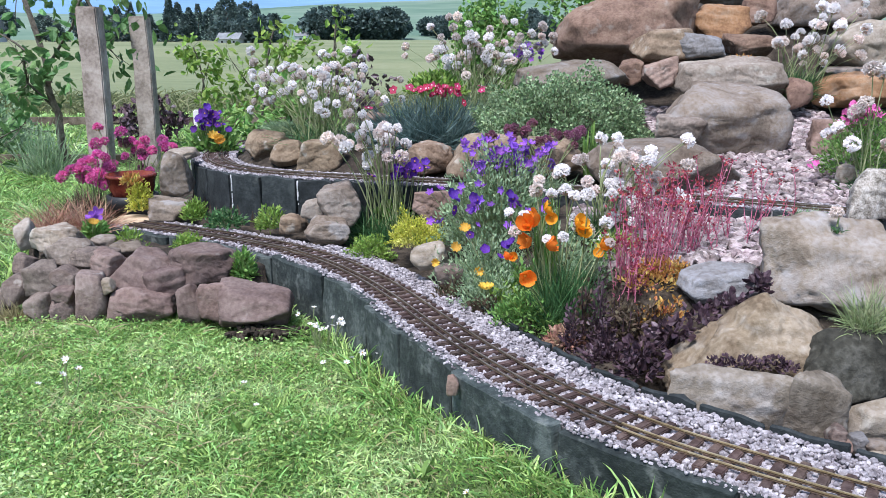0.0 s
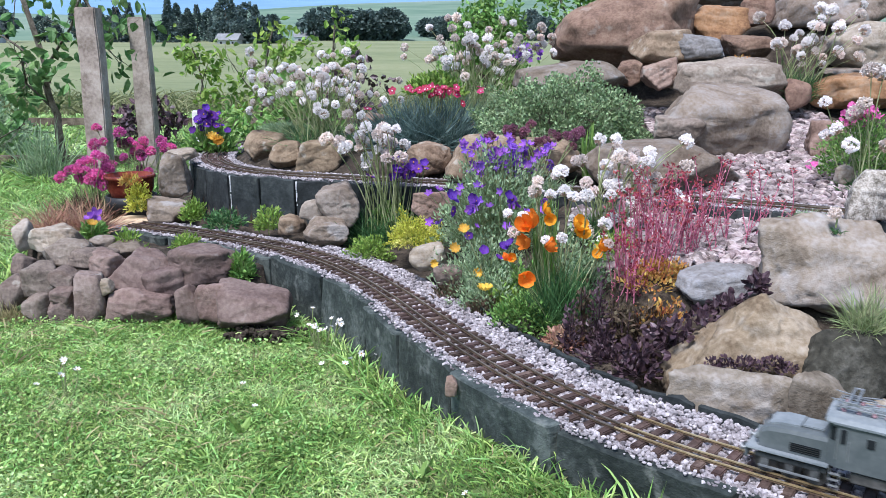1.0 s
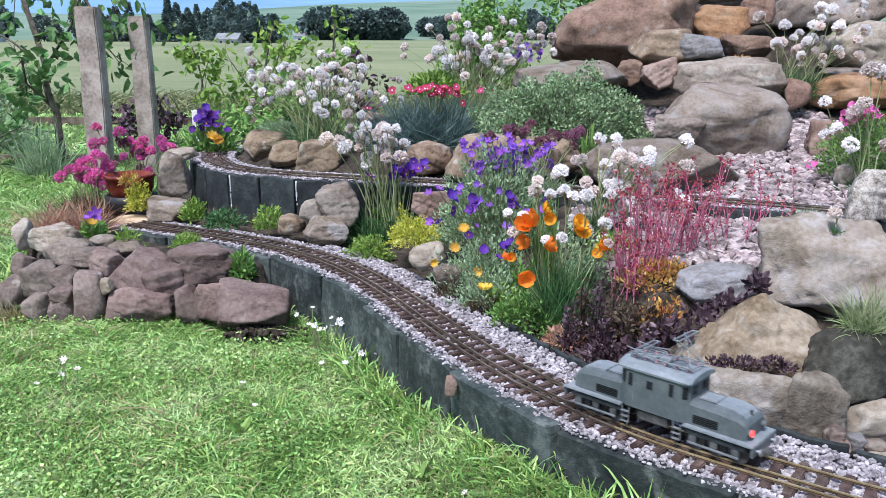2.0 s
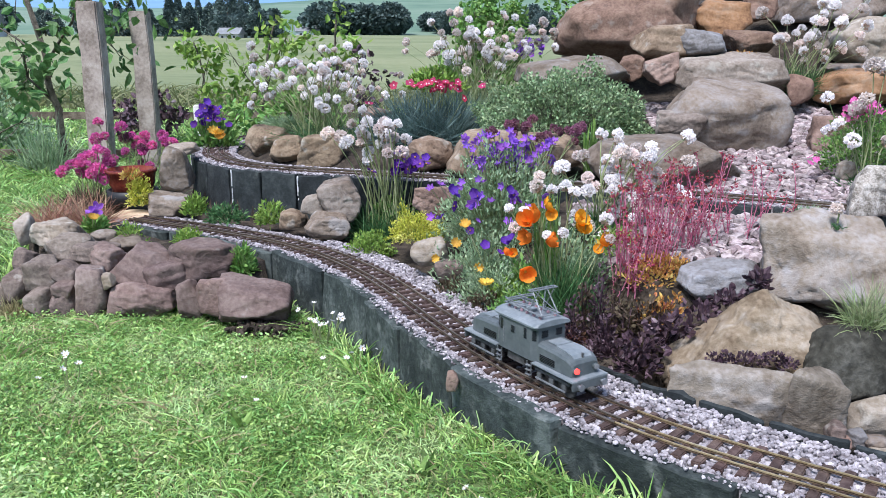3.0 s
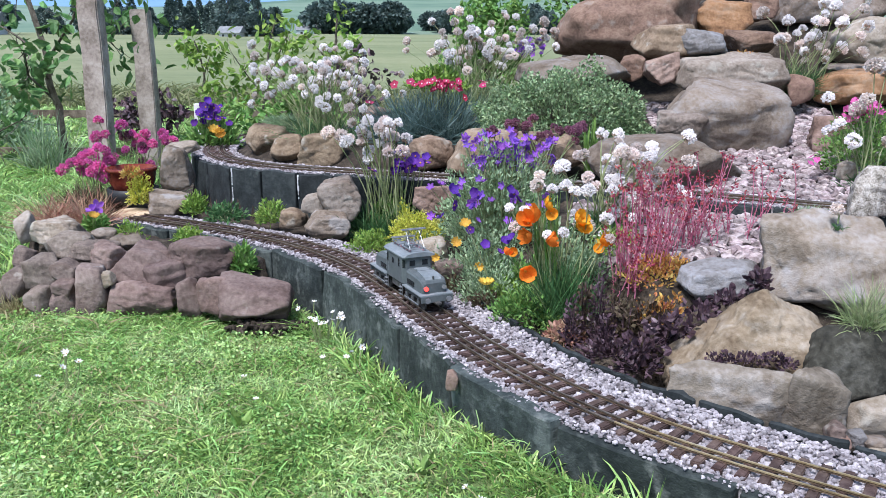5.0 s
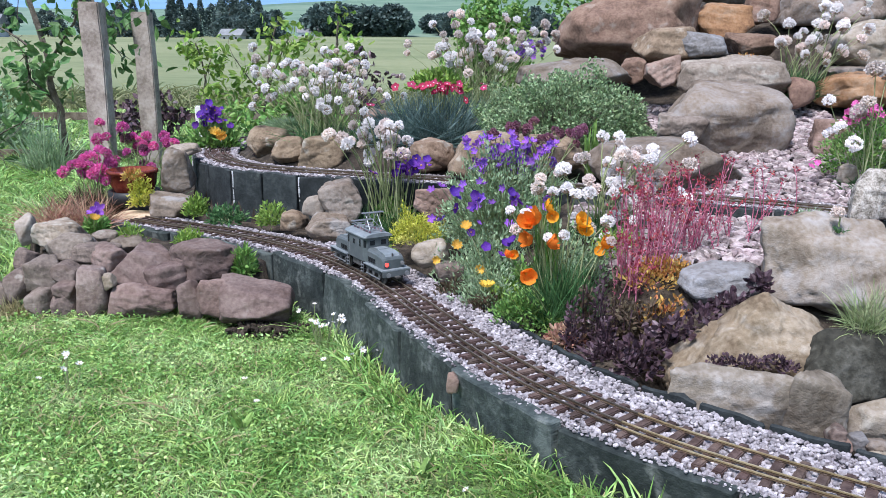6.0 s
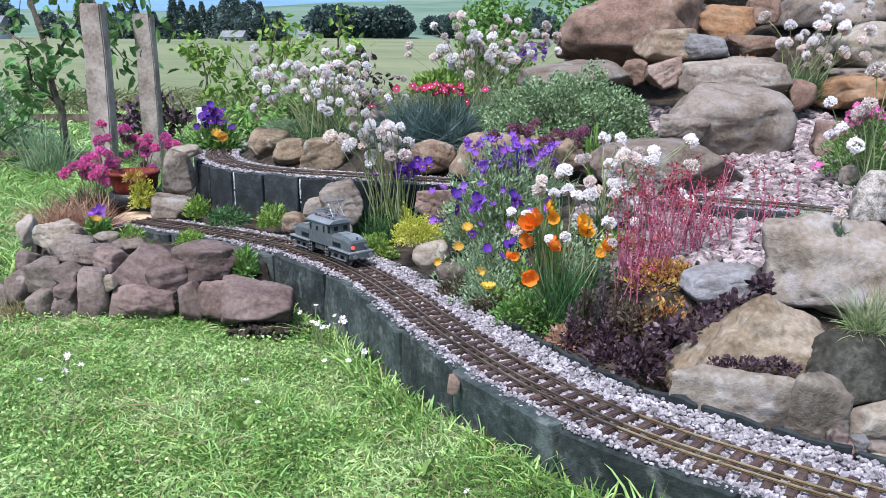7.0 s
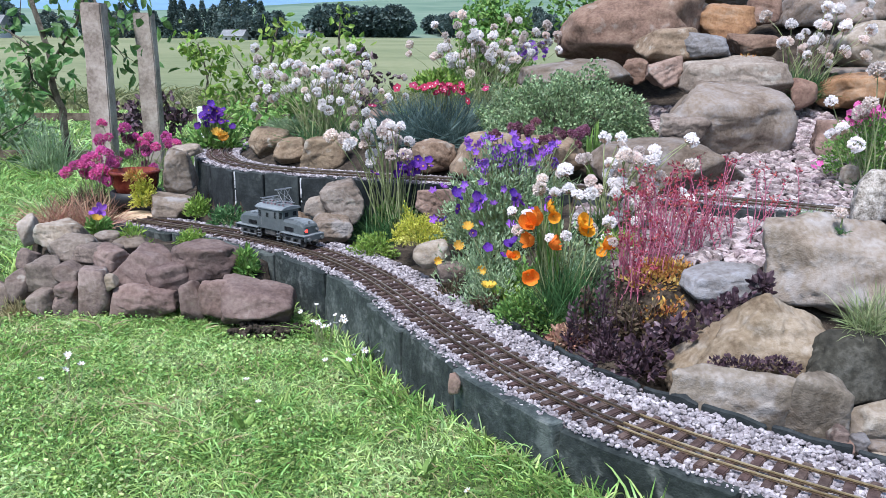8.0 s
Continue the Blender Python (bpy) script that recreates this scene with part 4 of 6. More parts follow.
GOLD_LEAF = leafy("yellow and orange leaves", [(0.32, 0.10, 0.05), (0.46, 0.24, 0.06), (0.56, 0.42, 0.13)], 0.3)


def red_stonecrop(base, tall, wide, n, seed):
    """Upright red stonecrop: thin stems, small fleshy leaves along them, star buds at the top."""
    root = tagged(new("red_stonecrop"), "red-stemmed stonecrop standing over pale pebbles", "plant", "red stonecrop over the pebbles")
    root.location = base
    r = np.random.default_rng(seed)
    low = np.column_stack([r.normal(0, wide * 0.6, n), r.normal(0, wide * 0.6, n), np.zeros(n)])
    top = low + np.column_stack([r.normal(0, wide * 0.65, n), r.normal(0, wide * 0.5, n), tall * r.uniform(0.35, 1.0, n)])
    mid = (low + top) / 2 + r.normal(0, 0.012, (n, 3))
    for i in range(n):
        h = Heap(seed * 50 + i)
        h.stems(low[i:i + 1], mid[i:i + 1], top[i:i + 1], 0.0010, 0.0007)
        u = r.uniform(0.05, 0.97, 18)[:, None]
        at = low[i] * (1 - u) ** 2 + 2 * mid[i] * u * (1 - u) + top[i] * u ** 2
        h.leaves(at, r.normal(0, 1, (18, 3)) + np.array([0, 0, 0.6]), 0.0055, 0.0024)
        stem = cloth("stem", np.vstack(h.v), h.f, REDST, root)
        b = Heap(seed * 50 + i + 7)
        b.leaves(top[i] + b.r.normal(0, 0.004, (10, 3)), b.r.normal(0, 1, (10, 3)) + np.array([0, 0, 0.5]), 0.0070, 0.0034)
        tagged(cloth("bud_head", np.vstack(b.v), b.f, REDBUD, stem), kind="stuff")


REDBUD = leafy("dark red buds", [(0.20, 0.02, 0.03), (0.34, 0.05, 0.06), (0.44, 0.12, 0.10)], 0.35)
GLAZE = surface("red-brown glazed clay", [(0.08, 0.014, 0.010), (0.14, 0.028, 0.018), (0.18, 0.05, 0.03)], 18, 0.25, 0.2, 80, height=0.003)
BLACKP = surface("black plastic", [(0.012, 0.012, 0.013), (0.025, 0.025, 0.026)], 20, 0.5, 0.1, 90)


def lathe(bm, profile, sides=28):
    rings = [[bm.verts.new((r * math.cos(2 * math.pi * k / sides), r * math.sin(2 * math.pi * k / sides), z)) for k in range(sides)] for r, z in profile]
    for a, b in zip(rings, rings[1:]):
        for k in range(sides):
            bm.faces.new((a[k], a[(k + 1) % sides], b[(k + 1) % sides], b[k])).smooth = True
    bm.faces.new(rings[0][::-1])


def bowl(x, y, z):
    root = tagged(new("plant_bowl"), "red-brown glazed bowl sunk among the wall plants", "plant pot")
    root.location = (x, y, z - 0.02)
    bm = bmesh.new()
    lathe(bm, [(0.035, 0.0), (0.05, 0.012), (0.062, 0.04), (0.066, 0.07), (0.070, 0.072), (0.070, 0.080), (0.062, 0.081), (0.058, 0.06), (0.0, 0.058)])
    part("vessel", bm, GLAZE, root)
    bm = bmesh.new()
    lathe(bm, [(0.045, -0.02), (0.068, -0.012), (0.070, 0.022), (0.064, 0.023), (0.058, 0.0), (0.0, -0.004)])
    part("saucer", bm, BLACKP, root, "black plastic saucer")
    bm = bmesh.new()
    lathe(bm, [(0.0001, 0.060), (0.03, 0.064), (0.0575, 0.060)])
    part("soil", bm, SOIL, root)



# ---- plants, from the lawn upwards ----
thrift(spot(-0.359, 2.480), (-0.350, 2.480, 0.474), (0.220, 0.150, 0.085), 92, 0.0122, (WHITE, WHITE, BLUSH,), 101, "white-flowered thrift clump on the upper terrace", 0.13, 0.11)
thrift(spot(0.115, 2.950), (0.127, 2.950, 0.572), (0.26, 0.17, 0.10), 84, 0.0142, (WHITE, BLUSH,), 103, "tall white thrift clump behind the thyme cushion", 0.13, 0.12, foliage=SAGE, blades=1300)
thrift(spot(-0.144, 2.000), (-0.177, 2.000, 0.352), (0.0993, 0.0662, 0.0634), 32, 0.0145, (BLUSH, WHITE,), 105, "pale pink thrift with long stalks on the bank", 0.09, 0.1, blades=1400)
thrift(spot(0.327, 1.620), (0.352, 1.600, 0.300), (0.125, 0.075, 0.090), 60, 0.0130, (WHITE, BLUSH,), 107, "white and fading thrift beside the red stonecrop", 0.06, 0.06)
thrift((1.079, 2.600, 0.419), (1.144, 2.600, 0.594), (0.165, 0.11, 0.105), 38, 0.0165, (WHITE, BLUSH,), 109, "pale pink thrift growing from the upper rockery", 0.11, 0.10, blades=1900)
thrift(spot(0.976, 1.850), (0.927, 1.850, 0.409), (0.0797, 0.0532, 0.1116), 9, 0.017, (WHITE, BLUSH,), 111, "white thrift at the pebble slope", 0.06, 0.06)
thrift(spot(-1.003, 2.300), (-0.994, 2.300, 0.232), (0.0777, 0.0518, 0.0531), 17, 0.0165, (MAGENTA,), 113, "magenta thrift in a dense tuft above the wall", 0.08, 0.1, foliage=BRONZE, blades=1500)
thrift(spot(-0.934, 2.500), (-0.936, 2.500, 0.284), (0.1293, 0.0862, 0.0776), 26, 0.0165, (MAGENTA, MAGENTA, MAGENTA, MAUVE,), 115, "magenta thrift beside the red bowl", 0.08, 0.08)
thrift(spot(0.242, 1.980), (0.229, 1.980, 0.359), (0.1127, 0.0751, 0.0273), 15, 0.0135, (MAUVE,), 117, "purple-brown faded thrift above the violet bellflowers", 0.07, 0.05, foliage=SAGE)
among = [(0.109, 1.330, 0.300), (0.134, 1.330, 0.295), (0.119, 1.330, 0.268), (0.171, 1.310, 0.259), (0.197, 1.310, 0.263), (0.156, 1.350, 0.334), (0.180, 1.340, 0.330),
         (0.204, 1.350, 0.334), (0.161, 1.360, 0.349), (0.216, 1.330, 0.328), (0.271, 1.330, 0.282), (0.278, 1.330, 0.249), (0.238, 1.330, 0.330)]
thrift(spot(0.205, 1.360), (0.19, 1.34, 0.3), (0.1, 0.05, 0.05), len(among), 0.0112, (WHITE, WHITE, BLUSH,), 119, "small white thrift among the poppies", 0.05, 0.09, tops=among)
dianthus = spiky(spot(-0.045, 2.500), (0.1897, 0.1379, 0.169), 3600, 0.0028, BLUE, 121, 'blue-grey needle cushion of pinks with crimson flowers', 'pinks', -0.02, 0.05, 'flowering plant', 0.9)
flowers(dianthus, scatter((-0.015, 2.460, 0.450), (0.1293, 0.03, 0.019), 34, 1) + [(0.059, 2.400, 0.414), (-0.220, 2.450, 0.395)], 0.0125, PINK + PINK, 122)
bush(spot(0.351, 2.360), (0.272, 0.20, 0.222), 19000, 0.0095, THYME, 123, 'dense grey-green thyme cushion with tiny leaves', 'thyme_cushion', -0.05, 0.8, up=0.2)
spiky(spot(0.380, 2.120), (0.035, 0.03, 0.1666), 26, 0.009, GREEN, 124, 'upright strap leaves in front of the thyme', 'strap_leaf_plant', 0.75)
bell = bush(spot(0.117, 1.720), (0.1305, 0.10, 0.2017), 7500, 0.0115, SAGE, 125, 'bushy violet bellflower on the bank', 'bellflower', 0.0, 0.35, STEM, 0.3, 0.8, 'flowering plant')
flowers(bell, scatter((0.139, 1.740, 0.344), (0.0949, 0.05, 0.038), 110, 2) + scatter((0.085, 1.600, 0.265), (0.11, 0.04, 0.08), 22, 3), 0.0098, BELL, 126, (0, -0.5, 0.6))
flowers(bell, [(0.057, 1.450, 0.304), (0.119, 1.450, 0.309), (0.133, 1.450, 0.292), (0.016, 1.450, 0.309), (0.019, 1.450, 0.281), (0.049, 1.450, 0.236), (0.076, 1.450, 0.208), (0.104, 1.450, 0.194),
               (0.124, 1.450, 0.221), (0.055, 1.450, 0.278), (0.022, 1.455, 0.300), (0.062, 1.455, 0.298), (0.127, 1.455, 0.300), (0.113, 1.455, 0.214)], 0.0095, PANSY, 226, (0, -0.6, 0.6))
bush(spot(0.075, 1.500), (0.095, 0.06, 0.135), 2600, 0.0095, SAGE, 227, 'loose grey-green bellflower stems leaning to the track', 'bellflower', 0.0, 0.3, STEM, 0.25, 0.8, 'flowering plant')
bush(spot(0.085, 1.420), (0.065, 0.05, 0.085), 1700, 0.0082, SAGE, 228, 'leafy green herb with yellow flowers by the track', 'low_herb', 0.0, 0.4, STEM, 0.25, 0.6)
pansy_a = bush(spot(-0.118, 2.020), (0.06, 0.05, 0.09), 420, 0.02, GREEN, 127, 'deep violet pansies beside the pale thrift', 'pansy', 0, 0.5, STEM, 0.3, category='flowering plant')
flowers(pansy_a, scatter((-0.094, 1.970, 0.288), (0.0524, 0.03, 0.0248), 18, 4) + [(-0.171, 1.950, 0.268)], 0.0115, PANSY, 128)
pansy_b = bush(spot(-0.773, 2.750), (0.09, 0.06, 0.09), 500, 0.028, GREEN, 129, 'deep violet pansies at the bend of the upper track', 'pansy', 0, 0.5, STEM, 0.3, category='flowering plant')
flowers(pansy_b, scatter((-0.755, 2.700, 0.341), (0.0633, 0.03, 0.0559), 24, 5), 0.0135, PANSY, 130)
flowers(pansy_b, scatter((-0.731, 2.620, 0.283), (0.0372, 0.01, 0.0112), 4, 6), 0.018, GOLDF, 131, stems=False)
poppies = spiky(spot(0.205, 1.330), (0.085, 0.065, 0.130), 900, 0.0017, DEEP, 132, 'orange poppies in a clump of fine upright leaves', 'poppy_plant', 0.15, 0.08, 'flowering plant', 0.7)
flowers(poppies, [(0.141, 1.320, 0.277), (0.156, 1.325, 0.282), (0.169, 1.310, 0.248), (0.145, 1.315, 0.254)], 0.0158, POPPY, 133, (-0.2, -0.9, 0.4), True, (0.195, 1.340, 0.117))
flowers(poppies, [(0.169, 1.340, 0.303), (0.179, 1.340, 0.290), (0.223, 1.340, 0.276), (0.229, 1.340, 0.262)], 0.0138, AMBERP, 233, (0.2, -0.8, 0.5), True, (0.20, 1.340, 0.117))
flowers(poppies, [(0.132, 1.270, 0.209)], 0.0145, POPPY, 134, (0, -1.0, 0.2), True, (0.185, 1.320, 0.117))
flowers(poppies, [(0.104, 1.320, 0.223), (0.266, 1.340, 0.238)], 0.0105, POPPY, 136, (0, -0.6, 0.6), True, (0.185, 1.330, 0.117))
flowers(poppies, [(0.119, 1.320, 0.225), (0.262, 1.340, 0.225)], 0.0095, AMBERP, 137, (0, -0.6, 0.6), True, (0.185, 1.330, 0.117))
flowers(poppies, [(0.039, 1.420, 0.252), (0.074, 1.340, 0.165), (0.022, 1.380, 0.228)], 0.0120, GOLDF, 135, (0, -0.8, 0.5), True, (0.08, 1.42, 0.12))
flowers(poppies, [(0.067, 1.420, 0.176), (-0.015, 1.520, 0.165), (0.292, 1.420, 0.233), (0.278, 1.420, 0.217)], 0.0085, GOLDF, 138, (0, -0.8, 0.6), stems=False)
spiky(spot(0.178, 1.360), (0.05, 0.04, 0.2345), 34, 0.0065, GREEN, 136, 'tall green strap leaves among the poppies', 'strap_leaf_plant', 0.82, 0.04)
bush(spot(0.141, 1.330), (0.06, 0.05, 0.06), 1800, 0.0095, GREEN, 137, 'low fresh green leaves under the poppies', 'low_herb', 0, 0.4)
bush(spot(0.051, 1.560), (0.06, 0.048, 0.06), 520, 0.013, SAGE, 240, 'low leafy herb filling the planted bank', 'low_herb', 0, 0.45, STEM, 0.3)
bush(spot(0.102, 1.500), (0.06, 0.048, 0.07), 520, 0.014, SAGE, 241, 'low leafy herb filling the planted bank', 'low_herb', 0, 0.45, STEM, 0.3)
bush(spot(0.151, 1.460), (0.05, 0.040, 0.06), 520, 0.014, GREEN, 242, 'low leafy herb filling the planted bank', 'low_herb', 0, 0.45, STEM, 0.3)
bush(spot(0.258, 1.420), (0.05, 0.040, 0.06), 520, 0.012, SAGE, 243, 'low leafy herb filling the planted bank', 'low_herb', 0, 0.45, STEM, 0.3)
bush(spot(0.122, 1.420), (0.05, 0.040, 0.045), 520, 0.013, LIME, 244, 'low leafy herb filling the planted bank', 'low_herb', 0, 0.45, STEM, 0.3)
bush(spot(0.230, 1.500), (0.06, 0.048, 0.08), 520, 0.013, SAGE, 245, 'low leafy herb filling the planted bank', 'low_herb', 0, 0.45, STEM, 0.3)
bush(spot(0.322, 1.480), (0.05, 0.040, 0.05), 520, 0.01, LIME, 246, 'low leafy herb filling the planted bank', 'low_herb', 0, 0.45, STEM, 0.3)
bush(spot(0.383, 1.360), (0.05, 0.040, 0.025), 520, 0.009, GOLD_LEAF, 247, 'low leafy herb filling the planted bank', 'low_herb', 0, 0.45, STEM, 0.3)
bush(spot(0.076, 1.400), (0.04, 0.032, 0.03), 520, 0.014, BRONZE, 248, 'low leafy herb filling the planted bank', 'low_herb', 0, 0.45, STEM, 0.3)
bush(spot(0.017, 1.480), (0.035, 0.028, 0.035), 520, 0.013, BRONZE, 249, 'low leafy herb filling the planted bank', 'low_herb', 0, 0.45, STEM, 0.3)
bush((-0.057, 1.740, 0.150), (0.062, 0.05, 0.056), 3200, 0.0065, YELLOW, 138, 'bright yellow stonecrop cushion beside the track', 'yellow_stonecrop', 0, 0.4, LIME, 0.4)
bush((-0.088, 1.780, 0.141), (0.016, 0.014, 0.085), 420, 0.0065, YELLOW, 139, 'upright yellow stonecrop shoot', 'yellow_stonecrop', 0, 0.4, LIME, 0.3)
bush(spot(-0.165, 1.800), (0.05, 0.05, 0.055), 1500, 0.008, LIME, 140, 'low green herb at the foot of the thrift', 'low_herb', 0, 0.5)
bush(spot(0.224, 1.240), (0.015, 0.013, 0.109), 190, 0.0095, BRONZE, 150, 'dark bronze bugle spike behind the edging', 'bugle', 0, 0.55, PLUM, 0.25)
bush(spot(0.243, 1.220), (0.015, 0.013, 0.1252), 190, 0.0095, PLUM, 151, 'dark bronze bugle spike behind the edging', 'bugle', 0, 0.55, PLUM, 0.25)
bush(spot(0.270, 1.220), (0.015, 0.013, 0.1073), 190, 0.0095, BRONZE, 152, 'dark bronze bugle spike behind the edging', 'bugle', 0, 0.55, PLUM, 0.25)
bush(spot(0.202, 1.220), (0.015, 0.013, 0.0787), 190, 0.0095, PLUM, 153, 'dark bronze bugle spike behind the edging', 'bugle', 0, 0.55, PLUM, 0.25)
bush(spot(0.283, 1.200), (0.015, 0.013, 0.0774), 190, 0.0095, BRONZE, 154, 'dark bronze bugle spike behind the edging', 'bugle', 0, 0.55, PLUM, 0.25)
bush(spot(0.248, 1.180), (0.015, 0.013, 0.0623), 190, 0.0095, PLUM, 155, 'dark bronze bugle spike behind the edging', 'bugle', 0, 0.55, PLUM, 0.25)
bush(spot(0.258, 1.170), (0.06, 0.03, 0.024), 230, 0.010, PLUM, 158, 'low dark purple leaves over the edging strip', 'low_herb', 0, 0.6, PLUM)
bush(spot(0.196, 1.240), (0.03, 0.03, 0.03), 420, 0.009, DRYRED, 159, 'small reddish stonecrop at the ballast edge', 'stonecrop', 0, 0.6, REDST)
bush((0.296, 1.140, 0.124), (0.035, 0.025, 0.022), 66, 0.0125, PLUM, 160, 'dark plum coral bells between the rocks', 'coral_bells', -0.3, 0.85, PLUM, 0.3)
bush((0.342, 1.160, 0.148), (0.035, 0.025, 0.022), 66, 0.0125, PLUM, 161, 'dark plum coral bells between the rocks', 'coral_bells', -0.3, 0.85, PLUM, 0.3)
bush((0.385, 1.170, 0.164), (0.035, 0.025, 0.022), 66, 0.0125, PLUM, 162, 'dark plum coral bells between the rocks', 'coral_bells', -0.3, 0.85, PLUM, 0.3)
bush((0.430, 1.180, 0.181), (0.03, 0.025, 0.022), 66, 0.0125, PLUM, 163, 'dark plum coral bells between the rocks', 'coral_bells', -0.3, 0.85, PLUM, 0.3)
bush((0.284, 1.120, 0.101), (0.035, 0.025, 0.022), 66, 0.0125, PLUM, 164, 'dark plum coral bells between the rocks', 'coral_bells', -0.3, 0.85, PLUM, 0.3)
bush((0.469, 1.170, 0.216), (0.01, 0.025, 0.022), 66, 0.0125, PLUM, 165, 'dark plum coral bells between the rocks', 'coral_bells', -0.3, 0.85, PLUM, 0.3)
bush((0.369, 1.045, 0.142), (0.012, 0.010, 0.012), 42, 0.007, PLUM, 170, 'tiny plum leaves in a rock crevice', 'crevice_plant', -0.2, 0.8, PLUM)
bush((0.388, 1.045, 0.144), (0.012, 0.010, 0.012), 42, 0.007, PLUM, 171, 'tiny plum leaves in a rock crevice', 'crevice_plant', -0.2, 0.8, PLUM)
bush((0.411, 1.045, 0.144), (0.012, 0.010, 0.012), 42, 0.007, PLUM, 172, 'tiny plum leaves in a rock crevice', 'crevice_plant', -0.2, 0.8, PLUM)
bush((0.431, 1.045, 0.140), (0.012, 0.010, 0.012), 42, 0.007, PLUM, 173, 'tiny plum leaves in a rock crevice', 'crevice_plant', -0.2, 0.8, PLUM)
bush((0.453, 1.045, 0.144), (0.012, 0.010, 0.012), 42, 0.007, PLUM, 174, 'tiny plum leaves in a rock crevice', 'crevice_plant', -0.2, 0.8, PLUM)
bush((0.469, 1.045, 0.137), (0.012, 0.010, 0.012), 42, 0.007, PLUM, 175, 'tiny plum leaves in a rock crevice', 'crevice_plant', -0.2, 0.8, PLUM)
bush((0.315, 1.235, 0.112), (0.05, 0.035, 0.06), 420, 0.0115, BRONZE, 179, 'bronze-leaved bugle under the red stonecrop', 'bugle', 0, 0.6, PLUM, 0.25)
bush((0.352, 1.250, 0.118), (0.05, 0.035, 0.055), 420, 0.0105, GOLD_LEAF, 178, 'yellow and red low stonecrop leaves', 'stonecrop', 0, 0.5, REDST, 0.25)
bush((0.336, 1.195, 0.100), (0.040, 0.03, 0.050), 120, 0.0130, PLUM, 176, 'dark plum coral bells between the rocks', 'coral_bells', -0.1, 0.8, PLUM, 0.25)
bush((0.300, 1.165, 0.085), (0.040, 0.03, 0.040), 130, 0.0110, BRONZE, 177, 'dark plum coral bells between the rocks', 'coral_bells', -0.1, 0.8, PLUM, 0.25)
red_stonecrop(spot(0.336, 1.380), 0.170, 0.036, 34, 180)
red_stonecrop(spot(0.390, 1.420), 0.178, 0.038, 32, 181)
red_stonecrop(spot(0.452, 1.460), 0.176, 0.040, 24, 182)
red_stonecrop(spot(0.522, 1.520), 0.160, 0.042, 16, 183)
red_stonecrop(spot(0.613, 1.560), 0.150, 0.042, 9, 184)
red_stonecrop(spot(0.314, 1.330), 0.1192, 0.0312, 16, 185)
bush(spot(0.354, 1.340), (0.055, 0.05, 0.024), 420, 0.008, GOLD_LEAF, 190, 'yellow and red low stonecrop leaves', 'stonecrop', 0, 0.6, REDST)
spiky((0.589, 1.080, 0.190), (0.06, 0.05, 0.075), 420, 0.0012, STEM, 191, 'yellow-green fine grass tuft on the rock', 'grass_tuft', 0.0, 0.15)
thrift((0.609, 1.240, 0.296), (0.607, 1.240, 0.318), (0.003, 0.003, 0.003), 1, 0.0095, (BLUSH,), 192, 'single fading thrift head over the grey boulder', 0.012, 0.012, blades=40)
spiky((-0.912, 1.660, 0.0), (0.06, 0.04, 0.06), 260, 0.002, DRYB, 193, 'yellowed grass tuft at the foot of the wall', 'grass_tuft', 0.1)
bush((-0.652, 2.120, 0.128), (0.03, 0.024, 0.05), 420, 0.014, LIME, 200, 'small fresh green plant rooted between the stones', 'wall_plant', 0.0, 0.4, STEM, 0.3)
bush((-0.563, 2.080, 0.115), (0.05, 0.040, 0.045), 420, 0.014, DEEP, 201, 'small dark green plant rooted between the stones', 'wall_plant', 0.0, 0.4, STEM, 0.3)
bush((-0.437, 2.040, 0.119), (0.04, 0.032, 0.055), 420, 0.014, LIME, 202, 'small fresh green plant rooted between the stones', 'wall_plant', 0.0, 0.4, STEM, 0.3)
bush((-0.729, 1.860, 0.103), (0.035, 0.028, 0.05), 420, 0.012, LIME, 203, 'small fresh green plant rooted between the stones', 'wall_plant', 0.0, 0.4, STEM, 0.3)
bush((-0.592, 1.860, 0.111), (0.035, 0.028, 0.035), 420, 0.011, LIME, 204, 'small fresh green plant rooted between the stones', 'wall_plant', 0.0, 0.4, STEM, 0.3)
bush((-0.436, 1.720, 0.079), (0.028, 0.022, 0.055), 420, 0.018, GREEN, 205, 'small fresh green plant rooted between the stones', 'wall_plant', 0.0, 0.4, STEM, 0.3)
bush((-0.847, 1.950, 0.118), (0.03, 0.024, 0.04), 420, 0.015, GREEN, 206, 'small fresh green plant rooted between the stones', 'wall_plant', 0.0, 0.4, STEM, 0.3)
viola = bush(spot(-0.874, 1.980), (0.02, 0.02, 0.03), 60, 0.014, GREEN, 210, 'violet and yellow viola on the wall top', 'viola', 0, 0.5, STEM, 0.3, category='flowering plant')
flowers(viola, [(-0.829, 1.900, 0.178), (-0.821, 1.910, 0.182)], 0.016, BELL, 211)
flowers(viola, [(-0.820, 1.880, 0.166)], 0.014, GOLDF, 212, stems=False)
bush((-0.827, 2.200, 0.137), (0.034, 0.03, 0.085), 800, 0.010, YELLOW, 213, 'bright yellow stonecrop beside the red bowl', 'yellow_stonecrop', 0, 0.4, LIME, 0.3)
bush((-0.845, 2.200, 0.215), (0.025, 0.02, 0.018), 160, 0.012, GOLD_LEAF, 214, 'yellow trailing flowers over the red bowl', 'trailing_plant', -0.3, 0.5, LIME)
bowl(-0.882, 2.3, 0.162)
spiky(spot(-0.966, 2.080), (0.14, 0.09, 0.1219), 900, 0.0022, DRYRED, 215, 'dry reddish grass along the wall top', 'dry_grass', 0.1, 0.1, 'grass', 1.0)
spiky(spot(-1.113, 2.350), (0.16, 0.1, 0.1903), 420, 0.002, SAGE, 216, 'thin grey-green grass behind the wall', 'grass_tuft', 0.3, 0.1, 'grass', 1.0)
